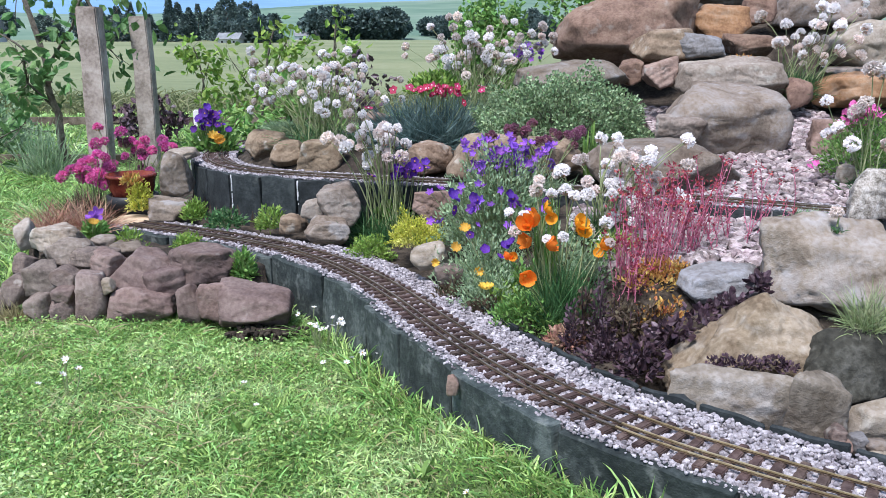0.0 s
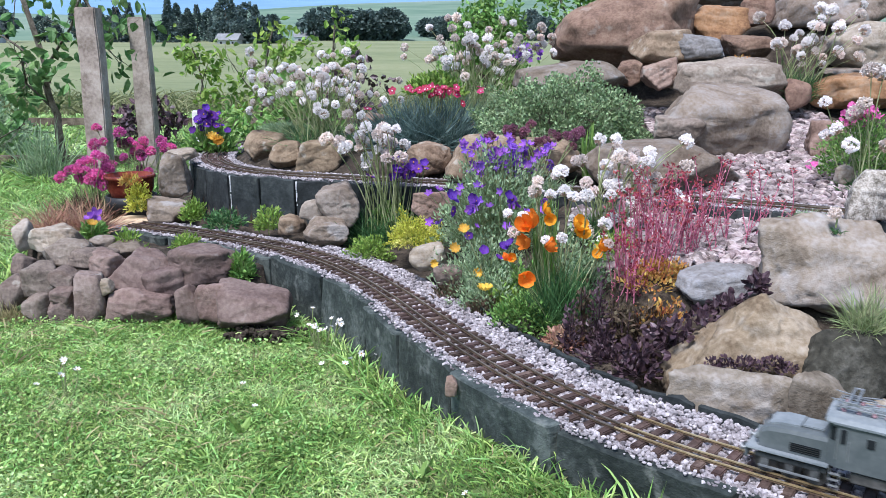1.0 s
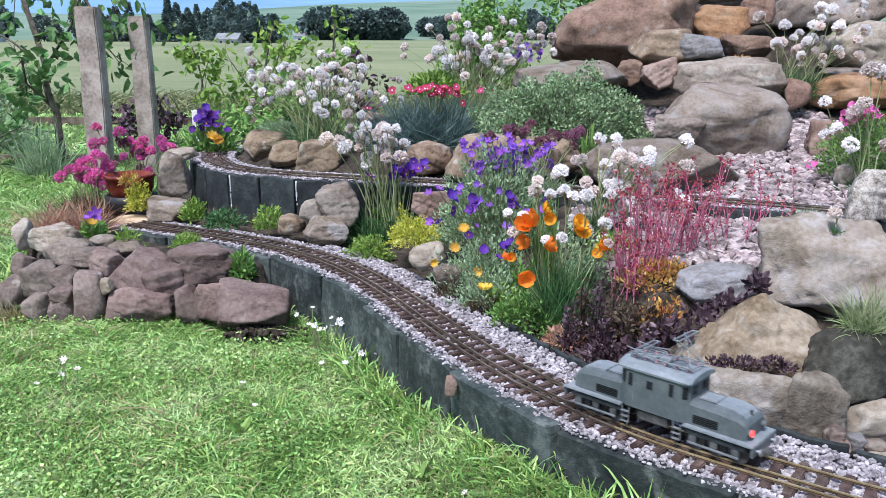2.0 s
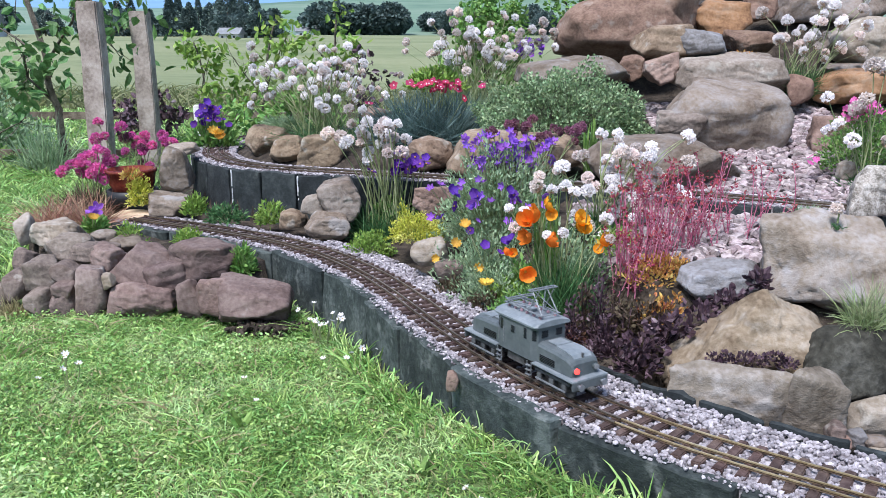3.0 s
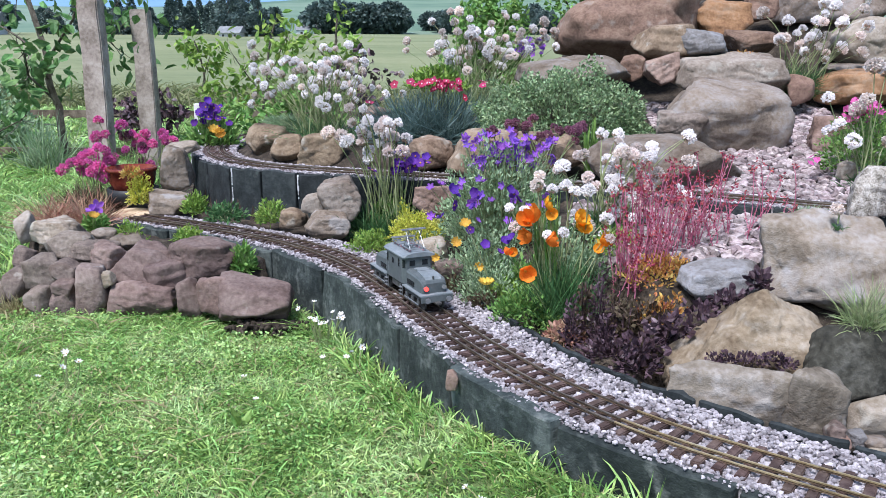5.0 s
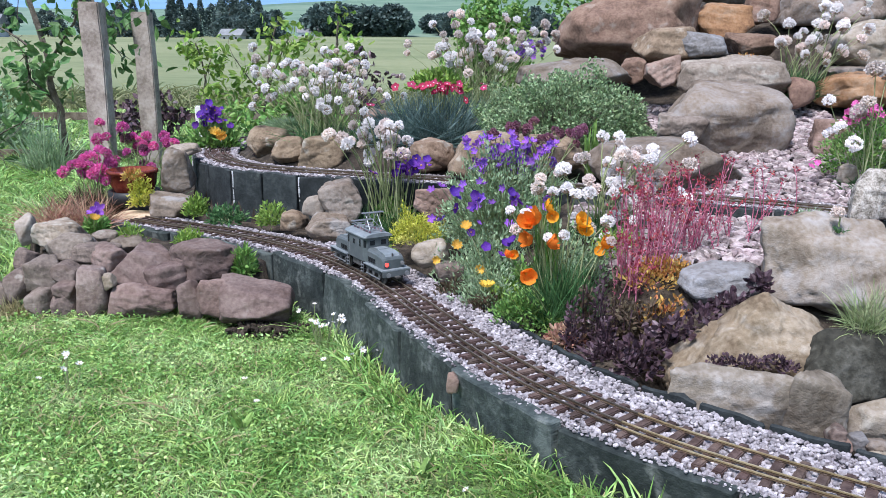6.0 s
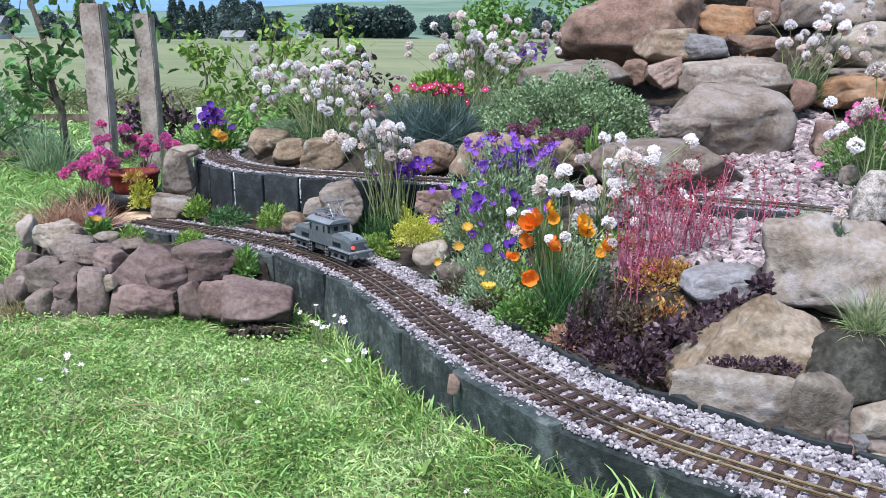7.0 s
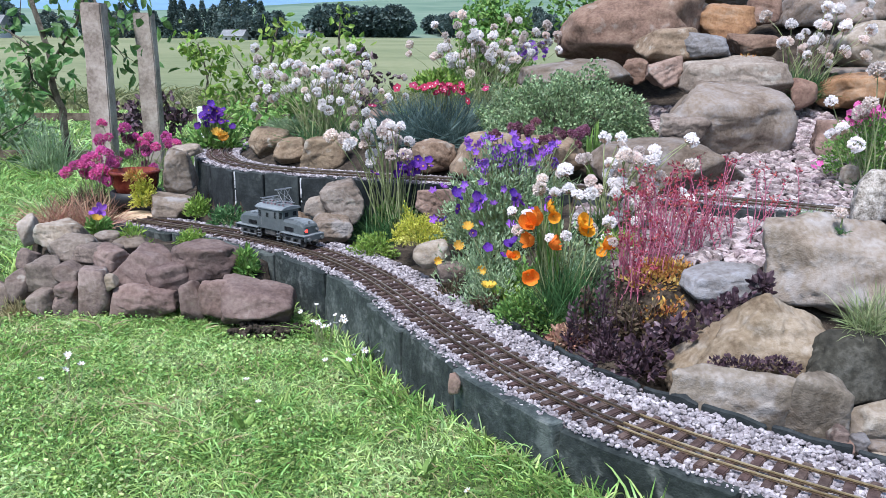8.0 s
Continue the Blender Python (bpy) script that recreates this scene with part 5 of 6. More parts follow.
aub = bush((1.002, 1.950, 0.284), (0.0968, 0.08, 0.1278), 2400, 0.011, GREEN, 217, 'green mat with magenta flowers by the pebbles', 'rock_cress', -0.1, 0.45, STEM, 0.4, category='flowering plant')
flowers(aub, scatter((0.992, 1.950, 0.418), (0.0511, 0.03, 0.0296), 60, 7) + scatter((0.862, 1.900, 0.307), (0.012, 0.01, 0.012), 4, 8), 0.0085, LILAC, 218, stems=False)
spiky((0.704, 1.550, 0.248), (0.05, 0.03, 0.035), 260, 0.0018, SAGE, 219, 'grey-green tuft beside the upper track', 'grass_tuft', 0.0)
spiky((-0.488, 2.550, 0.319), (0.09, 0.06, 0.05), 1300, 0.002, SAGE, 220, 'grey-green needle cushion behind the terrace stones', 'needle_cushion', 0, 0.05)
lav = spiky(spot(0.310, 3.050), (0.07, 0.05, 0.14), 240, 0.003, SAGE, 221, 'small lavender clump behind the thrift', 'lavender', 0.5)
flowers(lav, scatter((0.298, 3.000, 0.556), (0.0538, 0.03, 0.029), 40, 9), 0.011, BELL, 222, stems=False)
bush((-0.027, 2.900, 0.414), (0.10, 0.08, 0.07), 700, 0.02, LIME, 223, 'lime green herb behind the pinks', 'low_herb', 0, 0.5)
bush((0.926, 2.620, 0.524), (0.05, 0.03, 0.018), 160, 0.012, GOLD_LEAF, 224, 'small yellow stonecrop between boulders', 'stonecrop', -0.1, 0.5, LIME)

# ---- pebbles, sand and grass ----


def build_pebbles():
    rng = np.random.default_rng(21)
    x, y = rng.uniform(0.30, 1.15, 13000), rng.uniform(1.35, 2.75, 13000)
    du, _ = UPPER.away(x, y)
    k = ((du > -0.48) & (du < -0.078)) | ((du > 0.066) & (x > 0.55 + 0.12 * (y - 1.8)))
    x, y = x[k], y[k]
    size = rng.uniform(0.006, 0.0145, len(x))
    out = np.column_stack([x, y, mound_z(x, y) + size * rng.uniform(0.2, 0.9, len(x))])
    chips("pebbles", out, size, 0.6, PEBBLE, "loose pink and grey rounded pebbles on the slope", "pebbles", 4)
    out, size = [], []
    for _ in range(200):
        s, o = rng.uniform(2.02, LOWER.end - 0.35), rng.uniform(0.118, 0.23)
        p = LOWER.at(s, o)
        r = rng.uniform(0.005, 0.011)
        out.append((p[0], p[1], float(mound_z(p[0:1], p[1:2])[0]) + r * 0.6))
        size.append(r)
    chips("pebbles", out, size, 0.7, PEBBLE, "loose grey pebbles at the foot of the boulders", "pebbles", 6)


build_pebbles()


def sand_patch():
    bm = bmesh.new()
    rng = random.Random(3)
    c = bm.verts.new((0, 0, 0.012))
    ring = []
    for k in range(40):
        a = 2 * math.pi * k / 40
        q = 1 + 0.14 * math.sin(3 * a + 1) + rng.uniform(-0.05, 0.05)
        ring.append((bm.verts.new((0.10 * q * math.cos(a) * 0.6, 0.075 * q * math.sin(a) * 0.6, 0.010)), bm.verts.new((0.10 * q * math.cos(a), 0.075 * q * math.sin(a), -0.01))))
    for k in range(40):
        a, b = ring[k], ring[(k + 1) % 40]
        bm.faces.new((c, a[0], b[0]))
        bm.faces.new((a[0], a[1], b[1], b[0]))
    ob = part("sand_patch", bm, SAND)
    ob.location = (-0.83, 2.19, 0.108)
    tagged(ob, "patch of pale sandy grit at the end of the track", "sand", kind="stuff")


sand_patch()


def lawn(name, x0, x1, y0, y1, n, tall, width, seed, keep, label, material=LAWN):
    rng = np.random.default_rng(seed)
    x, y = rng.uniform(x0, x1, n), rng.uniform(y0, y1, n)
    k = keep(x, y)
    x, y = x[k], y[k]
    n = len(x)
    patch = 0.75 + 0.35 * np.sin(x * 9 + seed) * np.sin(y * 11 + x * 4) + 0.2 * np.sin(x * 31 + y * 23)
    ln = tall * rng.uniform(0.45, 1.25, n) * np.clip(patch, 0.62, 1.3)
    lean = rng.normal(0, 0.75, (n, 2))
    rt = np.column_stack([x, y, ground_z(x, y) - 0.004])
    tip = rt + np.column_stack([lean * ln[:, None], ln * rng.uniform(0.45, 1.0, n)])
    h = Heap(seed)
    h.blades(rt, tip, width * rng.uniform(0.6, 1.4, n), 0.18)
    tagged(h.done(name, material), label, "grass", kind="stuff")


def front(x, y):
    d, _ = LOWER.away(x, y)
    return (d < -0.080) & ~((x < -0.42) & (y > 1.73 + 0.02 * np.sin(x * 9)) & (x > -1.0) & (y < 2.1))


lawn("lawn_grass", -1.05, 0.45, 0.72, 1.72, 185000, 0.020, 0.0021, 1, front, "bright green uncut lawn grass below the wall")

def lawn_leaves():
    """Small clover and daisy leaves low in the sward."""
    rng = np.random.default_rng(77)
    n = 30000
    x, y = rng.uniform(-1.05, 0.45, n), rng.uniform(0.72, 1.74, n)
    k = front(x, y) & (np.sin(x * 13 + 2) * np.sin(y * 17 + x * 5) + rng.normal(0, 0.4, n) > 0.0)
    x, y = x[k], y[k]
    n = len(x)
    h = Heap(78)
    h.leaves(np.column_stack([x, y, rng.uniform(0.004, 0.022, n)]), np.column_stack([rng.normal(0, 1, (n, 2)), rng.uniform(0, 0.7, n)]), rng.uniform(0.004, 0.009, n), rng.uniform(0.003, 0.006, n))
    tagged(h.done("clover_leaves", LAWN), "small clover leaves in the lawn", "grass", kind="stuff")


lawn_leaves()
lawn("dry_lawn_blades", -1.05, 0.45, 0.72, 1.72, 9000, 0.026, 0.0022, 2, front, "straw-coloured blades in the lawn", DRYB)


def edge(x, y):
    d, _ = LOWER.away(x, y)
    return (d < -0.079) & (d > -0.125)


lawn("lawn_edge_grass", -0.42, 0.45, 0.72, 1.75, 17000, 0.048, 0.0026, 3, edge, "longer grass along the foot of the edging slabs")
lawn("side_lawn_grass", -2.6, -1.0, 1.5, 4.2, 26000, 0.06, 0.0042, 4, lambda x, y: x < -1.02 - 0.05 * y + 0.05, "rough grass beside the rock garden")
lawn("back_lawn_grass", -5.5, 0.6, 3.3, 8.0, 42000, 0.04, 0.010, 5, lambda x, y: (x < -0.9 - 0.0 * y) | (y > 4.2), "mown lawn behind the rock garden")


def clover(x0, y0, n, spread, seed, tall):
    root = tagged(new("daisy_patch"), "small white lawn flowers standing in the grass", "flowering plant", "white lawn flowers")
    root.location = (x0, y0, 0)
    flowers(root, [tuple(q) for q in np.column_stack([np.random.default_rng(seed).normal(0, 1, (n, 2)) * spread + (x0, y0), np.random.default_rng(seed + 1).uniform(0.5, 1, n) * tall])], 0.0058, DAISY, seed, (0, -0.2, 1))


clover(-0.225, 1.47, 16, 0.035, 31, 0.085)
clover(-0.14, 1.33, 7, 0.03, 32, 0.06)
clover(0.10, 0.87, 9, 0.045, 33, 0.045)
clover(-0.62, 1.26, 4, 0.008, 34, 0.07)
clover(-0.5, 1.15, 3, 0.15, 35, 0.04)


def broad_leaves():
    """Broad-leaved weeds in the lawn and tall blades by the slabs."""
    rng = np.random.default_rng(9)
    for x, y, s in ((-0.12, 0.86, 0.03), (0.02, 0.82, 0.034), (-0.28, 0.80, 0.03), (0.11, 0.81, 0.035), (-0.03, 0.98, 0.03), (-0.30, 1.12, 0.025), (0.2, 0.77, 0.03)):
        root = tagged(new("lawn_weed"), "broad-leaved green weed in the lawn", "plant", "weeds in the lawn")
        root.location = (x, y, 0.005)
        h = Heap(int(rng.integers(999)))
        d = ball_dirs(h.r, 9, 0.25)
        h.leaves(d * 0.004, d, s * h.r.uniform(0.7, 1.3, 9), s * 0.42)
        h.done("leaves", GREEN, root)
    for x, y, t in ((0.225, 0.80, 0.125), (0.05, 0.98, 0.10), (0.02, 1.03, 0.09), (0.17, 0.835, 0.08), (-0.02, 1.06, 0.09), (0.10, 0.90, 0.085)):
        spiky((x, y, 0.0), (0.045, 0.03, t), 9, 0.0045, GREEN, int(t * 1000 + x * 100), "tall grass blades against the black slabs", "grass_tuft", 0.6, 0.05, "grass")


broad_leaves()


def soil_clods():
    rng = np.random.default_rng(12)
    n = 240
    x, y = rng.normal(-0.345, 0.035, n), rng.normal(1.545, 0.012, n)
    chips("soil_clods", np.column_stack([x, y, rng.uniform(0.002, 0.022, n)]), rng.uniform(0.003, 0.008, n), 0.8, SOIL, "dark crumbled soil at the foot of the wall", "soil", 13)


soil_clods()

# ---- fence posts, saplings and shrubs behind the garden ----


def fence_post(x, y, z, tall, w, lean, seed):
    bm = bmesh.new()
    box(bm, (0, 0, tall / 2), (w, w, tall))
    bmesh.ops.subdivide_edges(bm, edges=[e for e in bm.edges if abs(e.verts[0].co.z - e.verts[1].co.z) > 0.1], cuts=24)
    bmesh.ops.bevel(bm, geom=[e for e in bm.edges if e.is_manifold and e.calc_face_angle(0) > 1], offset=w * 0.06, segments=2, affect="EDGES")
    for v in bm.verts:
        k = noise.noise(Vector((v.co.x * 9 + seed, v.co.y * 9, v.co.z * 5)))
        v.co.x += k * w * 0.06
        v.co.y += k * w * 0.05
    ob = part("fence_post", bm, POST)
    ob.matrix_world = pose(x, y, z, 0, lean, seed)
    tagged(ob, "weathered grey square wooden fence post", "post", "fence posts")


fence_post(-1.396, 3.35, -0.03, 0.757, 0.080, 0.6, 3)
fence_post(-1.322, 3.72, -0.03, 0.735, 0.074, -0.3, 3)


def edging_board(y, x0, x1):
    bm = bmesh.new()
    box(bm, (0, 0, 0.03), (x1 - x0, 0.03, 0.06), 0.004)
    ob = part("edging_board", bm, BOARD)
    ob.location = ((x0 + x1) / 2, y, 0)
    tagged(ob, "low weathered wooden board edging the lawn", "edging")


edging_board(4.05, -4.5, -1.5)
edging_board(6.4, -4.5, -0.6)


def tree(base, limbs, leaves, leaf, spread, material, seed, label, name="sapling", trunk=0.02, ratio=0.5, category="tree"):
    """limbs: lists of places from the foot outwards, in the tree's space."""
    root = tagged(new(name), label, category)
    root.location = base
    h = Heap(seed)
    r = h.r
    ends = []
    for i, limb in enumerate(limbs):
        p = np.array(limb, float)
        t = trunk if i == 0 else trunk * 0.45
        for k in range(len(p) - 1):
            f0, f1 = 1 - 0.75 * k / len(p), 1 - 0.75 * (k + 1) / len(p)
            h.stems(p[k:k + 1], (p[k:k + 1] + p[k + 1:k + 2]) / 2 + r.normal(0, 0.02, (1, 3)), p[k + 1:k + 2], t * f0, t * f1)
        ends += [p[-1], p[-2] * 0.4 + p[-1] * 0.6] + ([p[-2]] if len(p) > 2 else [])
    ends = np.array(ends)
    tw = np.repeat(ends, 5, 0)
    te = tw + r.normal(0, spread * 0.7, tw.shape)
    h.stems(tw, (tw + te) / 2 + r.normal(0, spread * 0.15, tw.shape), te, trunk * 0.14, trunk * 0.06)
    h.done("trunk", BARK, root)
    c = Heap(seed + 1)
    pick = te[c.r.integers(0, len(te), leaves)]
    at = pick + c.r.normal(0, spread * 0.42, (leaves, 3))
    c.leaves(at, c.r.normal(0, 1, (leaves, 3)) + np.array([0, 0, -0.4]), leaf * c.r.uniform(0.6, 1.2, leaves), leaf * ratio)
    c.done("crown", material, root)
    return root


tree((-1.72, 3.75, 0), [[(0, 0, 0), (-0.02, 0, 0.28), (-0.05, 0, 0.5), (-0.16, 0.05, 0.85), (-0.28, 0.1, 1.1)], [(-0.04, 0, 0.42), (-0.22, 0, 0.62), (-0.45, 0.05, 0.72), (-0.6, 0.1, 0.95)],
                        [(-0.05, 0, 0.48), (0.08, 0, 0.66), (0.14, 0, 0.8), (0.22, 0.1, 0.98)], [(-0.02, 0, 0.2), (-0.2, 0, 0.22), (-0.42, 0, 0.08)], [(-0.03, 0, 0.3), (-0.12, -0.05, 0.42), (-0.1, -0.1, 0.52)],
                        [(0.14, 0, 0.8), (0.2, 0, 0.66), (0.22, 0, 0.58)]], 620, 0.07, 0.12, DEEP2, 61, "slender young tree with sparse green leaves by the posts", trunk=0.021)
tree((-1.78, 5.0, 0), [[(0, 0, 0), (0, 0, 0.12), (0.02, 0, 0.26)], [(0, 0, 0.1), (-0.1, 0, 0.18)], [(0, 0, 0.1), (0.1, 0, 0.2)], [(0, 0, 0.08), (-0.17, 0, 0.12)], [(0, 0, 0.1), (0.15, 0, 0.16)]], 420, 0.045, 0.05, PLUM, 63,
     "dark purple-leaved shrub on the lawn", "purple_shrub", 0.014, 0.7, "shrub")
tree((-1.42, 4.9, 0), [[(0, 0, 0), (0.02, 0, 0.3), (-0.03, 0, 0.58)], [(0, 0, 0.3), (0.06, 0, 0.5)], [(0, 0, 0.4), (-0.09, 0, 0.54)]], 200, 0.05, 0.055, LIME, 64, "thin sapling with pale green leaves", trunk=0.008)
tree((-0.98, 4.4, 0), [[(0, 0, 0), (0.05, 0, 0.35), (0.10, 0, 0.66)], [(0.03, 0, 0.3), (-0.12, 0, 0.5)], [(0.05, 0, 0.35), (0.16, 0, 0.6)], [(0.02, 0, 0.2), (-0.22, 0, 0.33)]], 300, 0.05, 0.06, LIME, 65, "leafy sapling behind the white thrift", trunk=0.010)
tree((-0.60, 4.6, 0), [[(0, 0, 0), (0.02, 0, 0.4), (0.02, 0, 0.7)], [(0.02, 0, 0.4), (-0.15, 0, 0.6)], [(0.02, 0, 0.4), (0.12, 0, 0.55)]], 220, 0.05, 0.06, LIME, 66, "leafy sapling behind the white thrift", trunk=0.010)
tree((-0.72, 3.9, 0), [[(0, 0, 0), (0.0, 0, 0.25), (0.02, 0, 0.42)], [(0, 0, 0.1), (-0.2, 0, 0.3)], [(0, 0, 0.1), (0.2, 0, 0.32)], [(0, 0, 0.1), (-0.35, 0, 0.22)]], 600, 0.04, 0.07, GREEN, 67, "low green shrub behind the upper track", "green_shrub", 0.010, 0.55, "shrub")
tree((-0.45, 4.3, 0), [[(0, 0, 0), (0.0, 0, 0.3), (0.02, 0, 0.5)], [(0, 0, 0.1), (0.1, 0, 0.4)], [(0, 0, 0.2), (-0.08, 0, 0.45)]], 160, 0.04, 0.05, PLUM, 68, "dark-leaved shrub behind the white thrift", "purple_shrub", 0.010, 0.6, "shrub")
tree((0.38, 7.5, 0), [[(0, 0, 0), (0, 0, 0.5), (0.02, 0, 0.92)], [(0, 0, 0.3), (-0.2, 0, 0.65)], [(0, 0, 0.3), (0.22, 0, 0.7)], [(0, 0, 0.4), (-0.1, 0.1, 0.85)], [(0, 0, 0.4), (0.15, -0.1, 0.85)], [(0, 0, 0.2), (-0.25, 0, 0.4)], [(0, 0, 0.2), (0.3, 0, 0.45)]],
     3000, 0.055, 0.12, GREEN, 69, "rounded green garden shrub at the field edge", "green_shrub", 0.03, 0.6, "shrub")
tree((1.0, 6.2, 0.2), [[(0, 0, 0), (0, 0, 0.5), (0, 0, 1.05)], [(0, 0, 0.4), (-0.18, 0, 0.8)], [(0, 0, 0.4), (0.2, 0, 0.85)]], 700, 0.05, 0.09, GREEN, 70, "young dark green tree behind the rockery", "young_tree", 0.02, 0.5)
bush((-2.75, 4.6, 0.0), (0.50, 0.35, 0.34), 3600, 0.036, SAGE, 71, "rough green shrubs at the lawn edge", "green_shrub", -0.05, 0.45, category="shrub")
spiky((-1.75, 3.6, 0.0), (0.22, 0.15, 0.30), 260, 0.005, SAGE, 72, "thin grey-green weeds beside the sapling", "weeds", 0.3, 0.1)


def plant_tag():
    bm = bmesh.new()
    box(bm, (0, 0, 0.10), (0.040, 0.040, 0.22), 0.006)
    ob = part("tree_guard", bm, WHITE)
    ob.location = (-1.50, 5.05, 0)
    tagged(ob, "white tube guard round a sapling", "tree guard")


plant_tag()

# ---- long grass, hedges and far trees ----
lawn("field_edge_grass", -6.5, 3.5, 7.6, 10.5, 14000, 0.17, 0.014, 6, lambda x, y: y > 7.3, "long seeding grass at the edge of the field", leafy("long field grass", [(0.09, 0.12, 0.04), (0.15, 0.17, 0.07), (0.22, 0.22, 0.11)], 0.35, scale=1.0))
# Leaf colour made paler and bluer to hold the haze of distance.
FAR = leafy("haze-tinted far foliage", [(0.046, 0.076, 0.072), (0.080, 0.118, 0.108), (0.12, 0.162, 0.145)], 0.4, scale=0.3)


def far_tree(x, y, tall, wide, seed, conifer, n=800):
    root = tagged(new("far_tree"), "dark conifer in the far shelter belt" if conifer else "dark broadleaved tree across the field", "tree", "far trees")
    z = float(ground_z(np.array(x), np.array(y)))
    root.location = (x, y, z - 0.2)
    h = Heap(seed)
    h.stems(np.zeros((1, 3)), np.array([[0, 0, tall * 0.4]]), np.array([[0, 0, tall * 0.92]]), wide * 0.045, wide * 0.01)
    h.done("trunk", BARK, root)
    c = Heap(seed + 1)
    u = c.r.uniform(0, 1, n)
    if conifer:
        rr = wide * 0.5 * (1 - u) ** 0.8 * c.r.uniform(0.4, 1.15, n)
        zz = tall * (0.06 + 0.94 * u)
    else:
        rr = wide * 0.5 * np.sin(np.pi * np.clip(u, 0.08, 0.95)) ** 0.6 * c.r.uniform(0.5, 1.15, n)
        zz = tall * (0.15 + 0.85 * u)
    a = c.r.uniform(0, 2 * np.pi, n)
    at = np.column_stack([rr * np.cos(a), rr * np.sin(a), zz])
    c.leaves(at, np.column_stack([np.cos(a), np.sin(a), c.r.uniform(-0.5, 0.4, n)]) + c.r.normal(0, 0.5, (n, 3)), wide * 0.17, wide * 0.11)
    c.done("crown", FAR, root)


def far_woods():
    rng = random.Random(8)
    for i in range(46):
        far_tree(rng.uniform(-66, -30), rng.uniform(135, 165), rng.uniform(2.6, 7.2), rng.uniform(2.0, 3.8), 300 + i, rng.random() < 0.7)
    for i in range(20):
        far_tree(rng.uniform(-36, -13), rng.uniform(225, 240), rng.uniform(6, 9), rng.uniform(6, 9), 400 + i, False, 900)
    for i in range(12):
        far_tree(rng.uniform(-34, -26), rng.uniform(120, 132), rng.uniform(2.5, 4.5), rng.uniform(2.5, 4), 440 + i, rng.random() < 0.3)
    for i in range(14):
        far_tree(rng.uniform(-5, 40), rng.uniform(230, 260), rng.uniform(4, 8), rng.uniform(4, 6), 460 + i, False)
    for i in range(8):
        far_tree(rng.uniform(-90, -66), rng.uniform(100, 140), rng.uniform(4, 7), rng.uniform(4, 6), 490 + i, False)


far_woods()
RENDERW = surface("white render", [(0.40, 0.41, 0.41), (0.52, 0.53, 0.53)], 0.5, 0.9, 0, 3)
SLATE = surface("grey roof", [(0.14, 0.145, 0.15), (0.22, 0.225, 0.23)], 0.5, 0.8, 0, 3)


def farmhouse(x, y, w, d, h, roof, turn):
    root = tagged(new("farmhouse"), "small pale farmhouse with a grey pitched roof", "house", "far farm buildings")
    z = float(ground_z(np.array(x), np.array(y)))
    root.matrix_world = pose(x, y, z - 0.3, 0, 0, turn)
    bm = bmesh.new()
    box(bm, (0, 0, h / 2), (w, d, h))
    part("wall", bm, RENDERW, root)
    bm = bmesh.new()
    vs = [bm.verts.new(c) for c in ((-w / 2 - 0.3, -d / 2 - 0.3, h), (w / 2 + 0.3, -d / 2 - 0.3, h), (w / 2 + 0.3, d / 2 + 0.3, h), (-w / 2 - 0.3, d / 2 + 0.3, h), (-w / 2 - 0.3, 0, h + roof), (w / 2 + 0.3, 0, h + roof))]
    for f in ((0, 1, 5, 4), (3, 4, 5, 2), (0, 4, 3), (1, 2, 5), (3, 2, 1, 0)):
        bm.faces.new([vs[k] for k in f])
    part("roof", bm, SLATE, root)
    for k in (-0.3, 0, 0.3):
        bm = bmesh.new()
        box(bm, (k * w, -d / 2 - 0.01, h * 0.55), (w * 0.1, 0.08, h * 0.35))
        part("window", bm, BLACKP, root)


farmhouse(-36, 224, 6, 4, 1.8, 1.6, 12)
farmhouse(-29.6, 118, 2.8, 2.2, 0.8, 0.9, -8)
farmhouse(-70, 128, 6, 4, 2.2, 1.5, 4)

# ---- locomotive ----
PAINT = surface("grey locomotive paint", [(0.066, 0.077, 0.080), (0.082, 0.093, 0.096), (0.102, 0.113, 0.116)], 30, 0.42, 0.08, 200, height=0.0006)
ROOFP = surface("light grey roof paint", [(0.13, 0.148, 0.158), (0.165, 0.183, 0.194), (0.20, 0.218, 0.228)], 30, 0.5, 0.08, 200, height=0.0006)
GEAR = surface("dark running gear", [(0.03, 0.03, 0.03), (0.06, 0.058, 0.055), (0.10, 0.095, 0.09)], 60, 0.55, 0.2, 300, metal=0.3, height=0.0006)
PANE = surface("dark cab glass", [(0.012, 0.014, 0.016), (0.02, 0.022, 0.025)], 10, 0.12, 0, 50)
STEEL = surface("grey metal", [(0.20, 0.21, 0.22), (0.28, 0.29, 0.30)], 40, 0.4, 0, 200, metal=0.5)
INSUL = surface("pinkish insulators", [(0.26, 0.15, 0.17), (0.34, 0.21, 0.23)], 40, 0.5, 0, 200)
PANE.node_tree.nodes["Principled BSDF"].inputs["Specular IOR Level"].default_value = 0.12
REDLAMP = glow("red tail lamp", (1.0, 0.03, 0.025), 2.4)
BOGIE = surface("dirty grey bogie paint", [(0.035, 0.036, 0.036), (0.06, 0.062, 0.062), (0.09, 0.093, 0.092)], 60, 0.6, 0.2, 300, height=0.0006)
LENS = surface("lamp glass", [(0.16, 0.16, 0.16), (0.22, 0.22, 0.22)], 20, 0.15, 0, 90)


